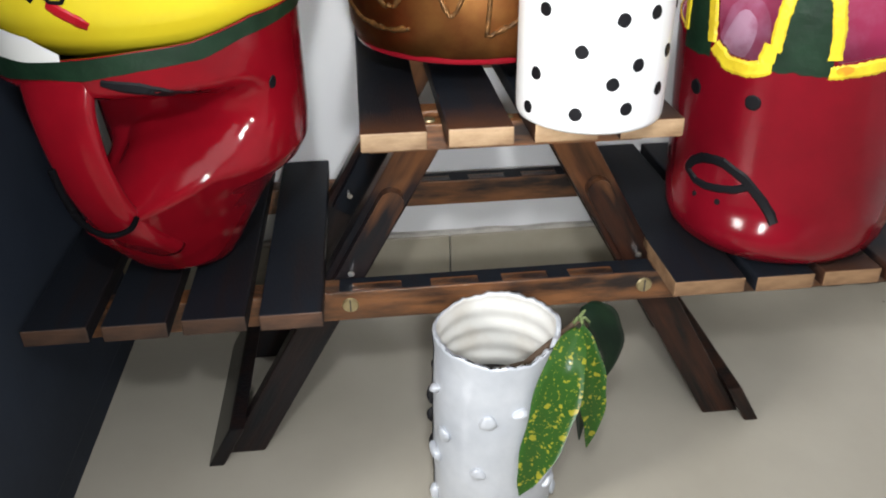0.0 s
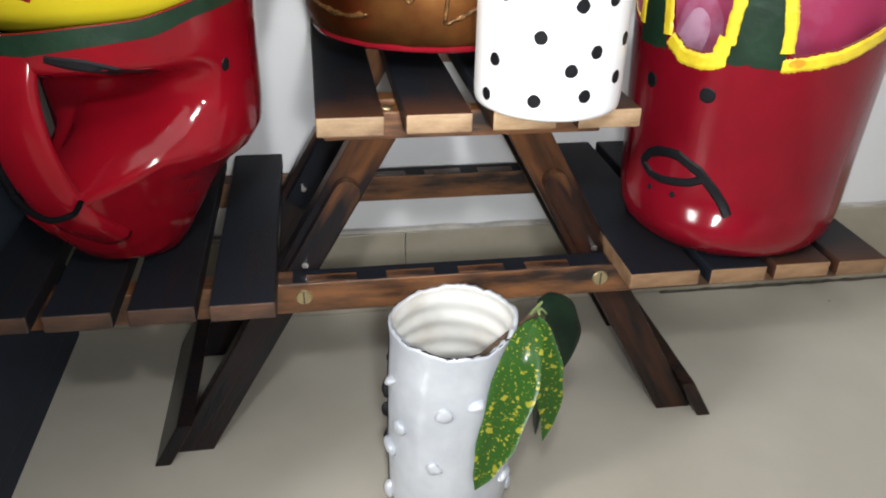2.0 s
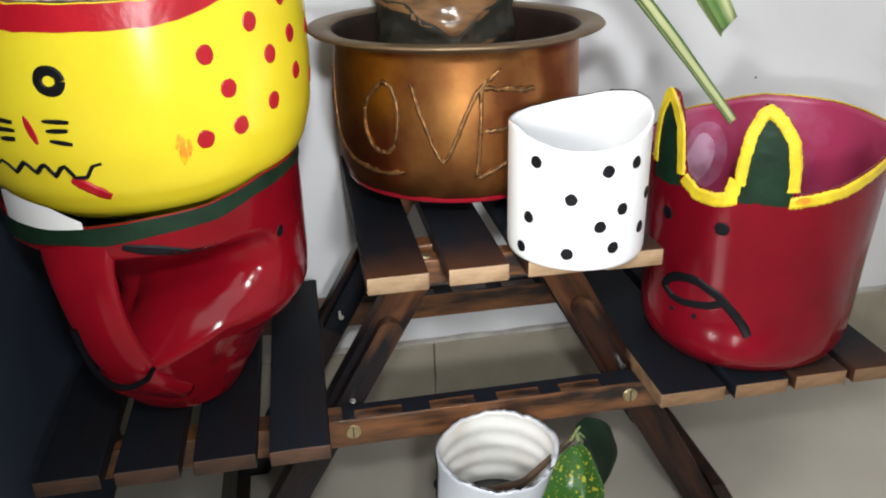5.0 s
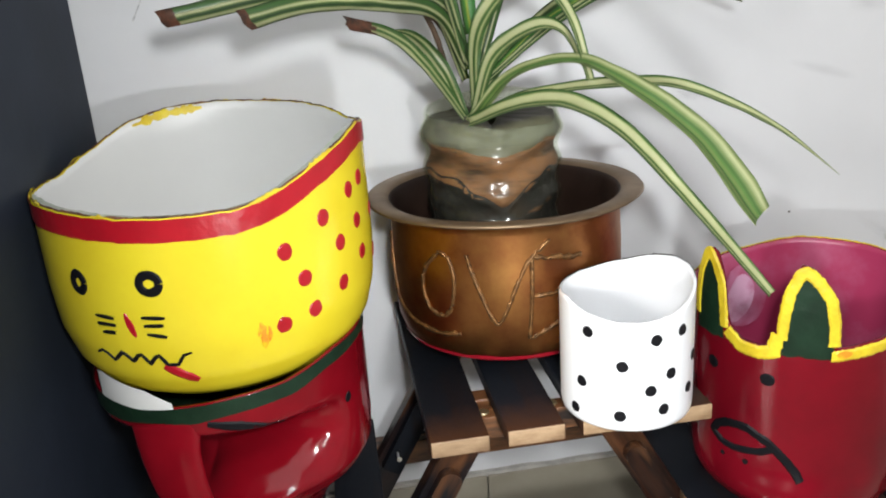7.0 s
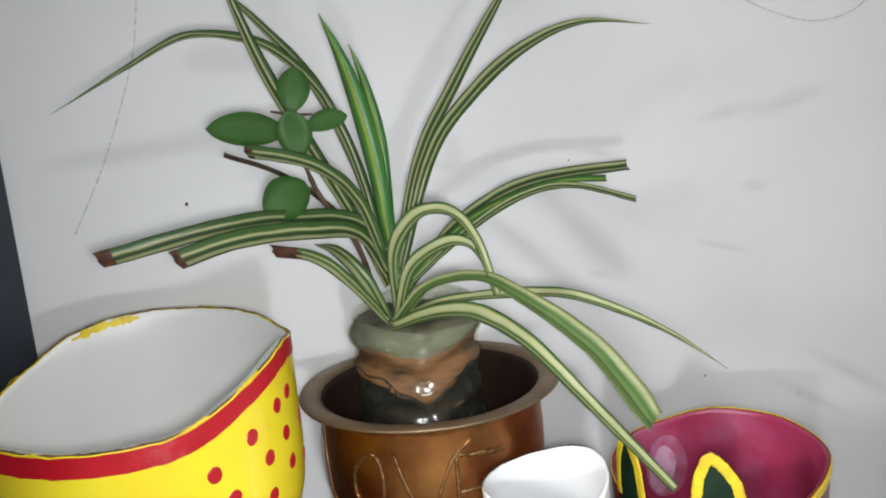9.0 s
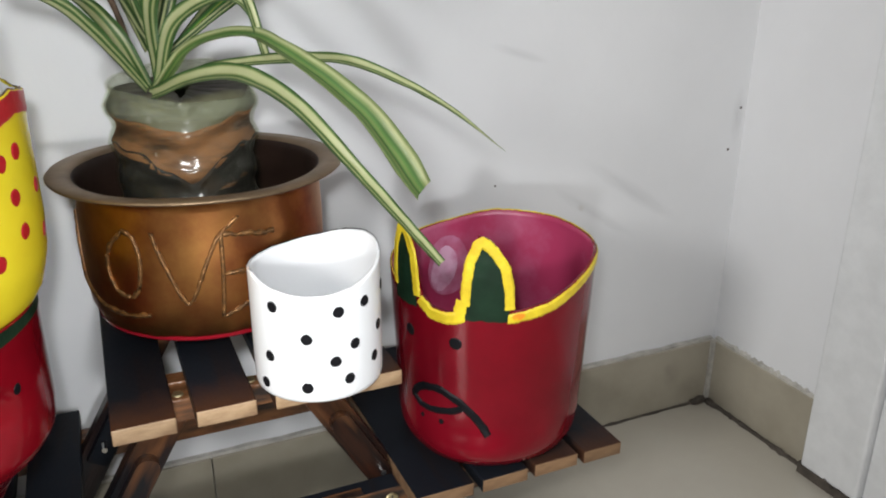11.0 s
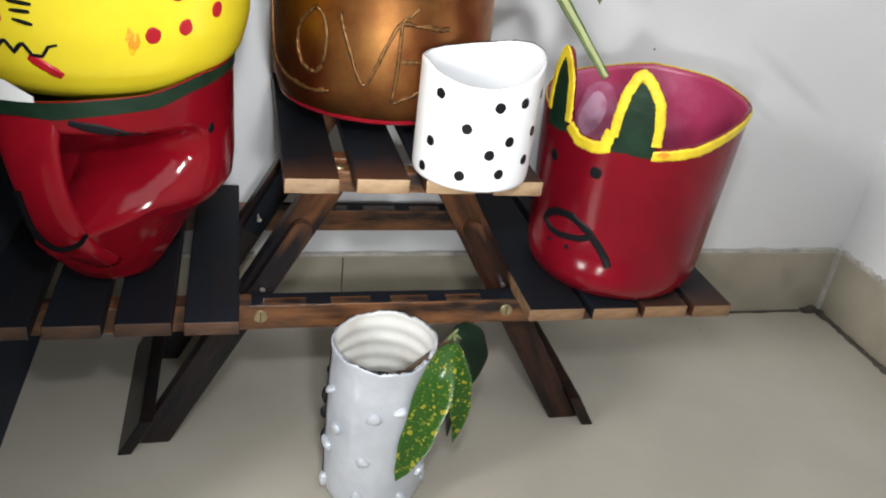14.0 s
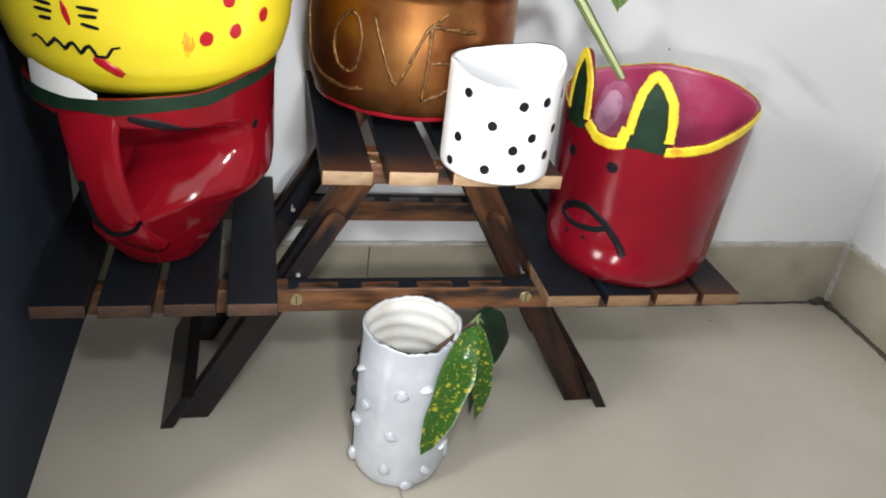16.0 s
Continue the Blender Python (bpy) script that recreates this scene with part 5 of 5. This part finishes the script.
DROPS = [(-166, 0.135, 0), (-166, 0.072, 1), (-173, 0.020, 0), (-106, 0.127, 2), (-113, 0.0756, 3), (-77, 0.134, 1), (-117, 0.031, 2), (-65, 0.027, 0), (-150, 0.100, 3), (-88, 0.010, 2), (-40, 0.050, 1), (-30, 0.110, 0), (165, 0.110, 0), (168, 0.090, 1), (160, 0.055, 0), (150, 0.130, 1), (-20, 0.025, 2), (20, 0.08, 1), (90, 0.10, 0), (120, 0.06, 1), (60, 0.04, 0), (-60, 0.085, 3)]
for k, (deg, z, kind) in enumerate(DROPS):
    bm = bmesh.new()
    bmesh.ops.create_uvsphere(bm, u_segments=14, v_segments=9, radius=1.0)
    long, wide, deep = (0.0082, 0.0050, 0.0048) if kind < 2 else (0.0062, 0.0058, 0.0034)
    for v in bm.verts:
        u = v.co.copy()
        pinch = 1 - 0.55 * max(0, u.z)
        lump = 1 + 0.16 * noise.noise((u.x * 1.6 + k * 3.1, u.y * 1.6, u.z * 1.6))
        grow = 0.85 + 0.4 * ((k * 0.618) % 1)
        v.co = (u.y * deep * lump + 0.0006, u.x * wide * pinch * lump * grow, u.z * long * lump * grow)
    turn = Matrix.Rotation(radians(deg), 4, "Z") @ Matrix.Translation((V_PROF(deg, z), 0, z)) @ Matrix.Rotation(radians(-70 if kind == 2 else (-55 if kind == 3 else 10)) + 40 * ((k * 0.37) % 1 - 0.5), 4, "X")
    bmesh.ops.transform(bm, matrix=turn, verts=bm.verts)
    part("drop", bm, BLACK_PAINT if 125 < deg < 170 else SILVER, vase, "", True)
bm = bmesh.new()
bmesh.ops.create_circle(bm, cap_ends=True, segments=40, radius=0.0445, matrix=pose(0, 0, 0.110))
part("water", bm, WATER, vase, "dark water inside")

cutting = thing("spotted_cutting", 0.0, -0.045, 0.118, "gold-dusted green leaf cutting standing in the vase", "plant cutting")


# green for the two back leaves, their shade put into the colour
SHADED_LEAF = material("shaded_green_leaf", (0.006, 0.020, 0.012), 0.3, other=(0.012, 0.036, 0.016), scale=30, bump=0.2, bump_scale=90)


def aucuba_leaf(ctrl, width, roll=0.0, mat=AUCUBA):
    line = smooth_line([Vector(c) - Vector(cutting.location) for c in ctrl], 9)
    bm = bmesh.new()
    n = len(line) - 1
    rows = []
    for i, p in enumerate(line):
        t = i / n
        d = (line[min(i + 1, n)] - line[max(i - 1, 0)]).normalized()
        side = (Vector((math.cos(roll), math.sin(roll), 0)) - d * d.x * math.cos(roll)).normalized()
        up = side.cross(d)
        w = width / 2 * (math.sin(math.pi * (0.04 + 0.955 * t ** 0.78)) ** 0.95) * (1 + 0.05 * math.sin(t * 23))
        rows.append([bm.verts.new(p + side * w * s - up * w * 0.22 * abs(s)) for s in (-1, -0.66, -0.33, 0, 0.33, 0.66, 1)])
    for a, b in zip(rows, rows[1:]):
        for k in range(6):
            bm.faces.new((a[k], a[k + 1], b[k + 1], b[k]))
    bmesh.ops.solidify(bm, geom=bm.faces[:], thickness=0.0008)
    return part("leaf", bm, mat, cutting, "", True)


aucuba_leaf([(0.046, -0.070, 0.188), (0.031, -0.092, 0.166), (0.019, -0.099, 0.119), (0.008, -0.101, 0.080), (0.0005, -0.101, 0.0565)], 0.034, -0.15)
aucuba_leaf([(0.050, -0.066, 0.187), (0.055, -0.078, 0.152), (0.0595, -0.080, 0.113), (0.0575, -0.080, 0.0795)], 0.023, 0.1)
aucuba_leaf([(0.054, -0.046, 0.189), (0.069, -0.048, 0.181), (0.079, -0.050, 0.154), (0.077, -0.050, 0.122)], 0.025, 0.0, SHADED_LEAF)
aucuba_leaf([(0.052, -0.060, 0.184), (0.052, -0.070, 0.150), (0.052, -0.074, 0.112), (0.053, -0.074, 0.082)], 0.020, 0.6, SHADED_LEAF)
base = Vector(cutting.location)
part("stem", tube([Vector(c) - base for c in ((-0.020, -0.030, 0.119), (0.012, -0.050, 0.143), (0.036, -0.050, 0.166), (0.052, -0.052, 0.184))], 0.0036, 9, end_radius=0.0022), STEM, cutting, "brown woody stem", True)
for tip in ((0.052, -0.060, 0.184), (0.060, -0.050, 0.179), (0.062, -0.040, 0.185), (0.045, -0.060, 0.186)):
    part("stalk", tube([Vector((0.050, -0.052, 0.183)) - base, (Vector((0.052, -0.052, 0.189)) + Vector(tip)) / 2 - base, Vector(tip) - base], 0.0013, 6), GREEN_STEM, cutting)
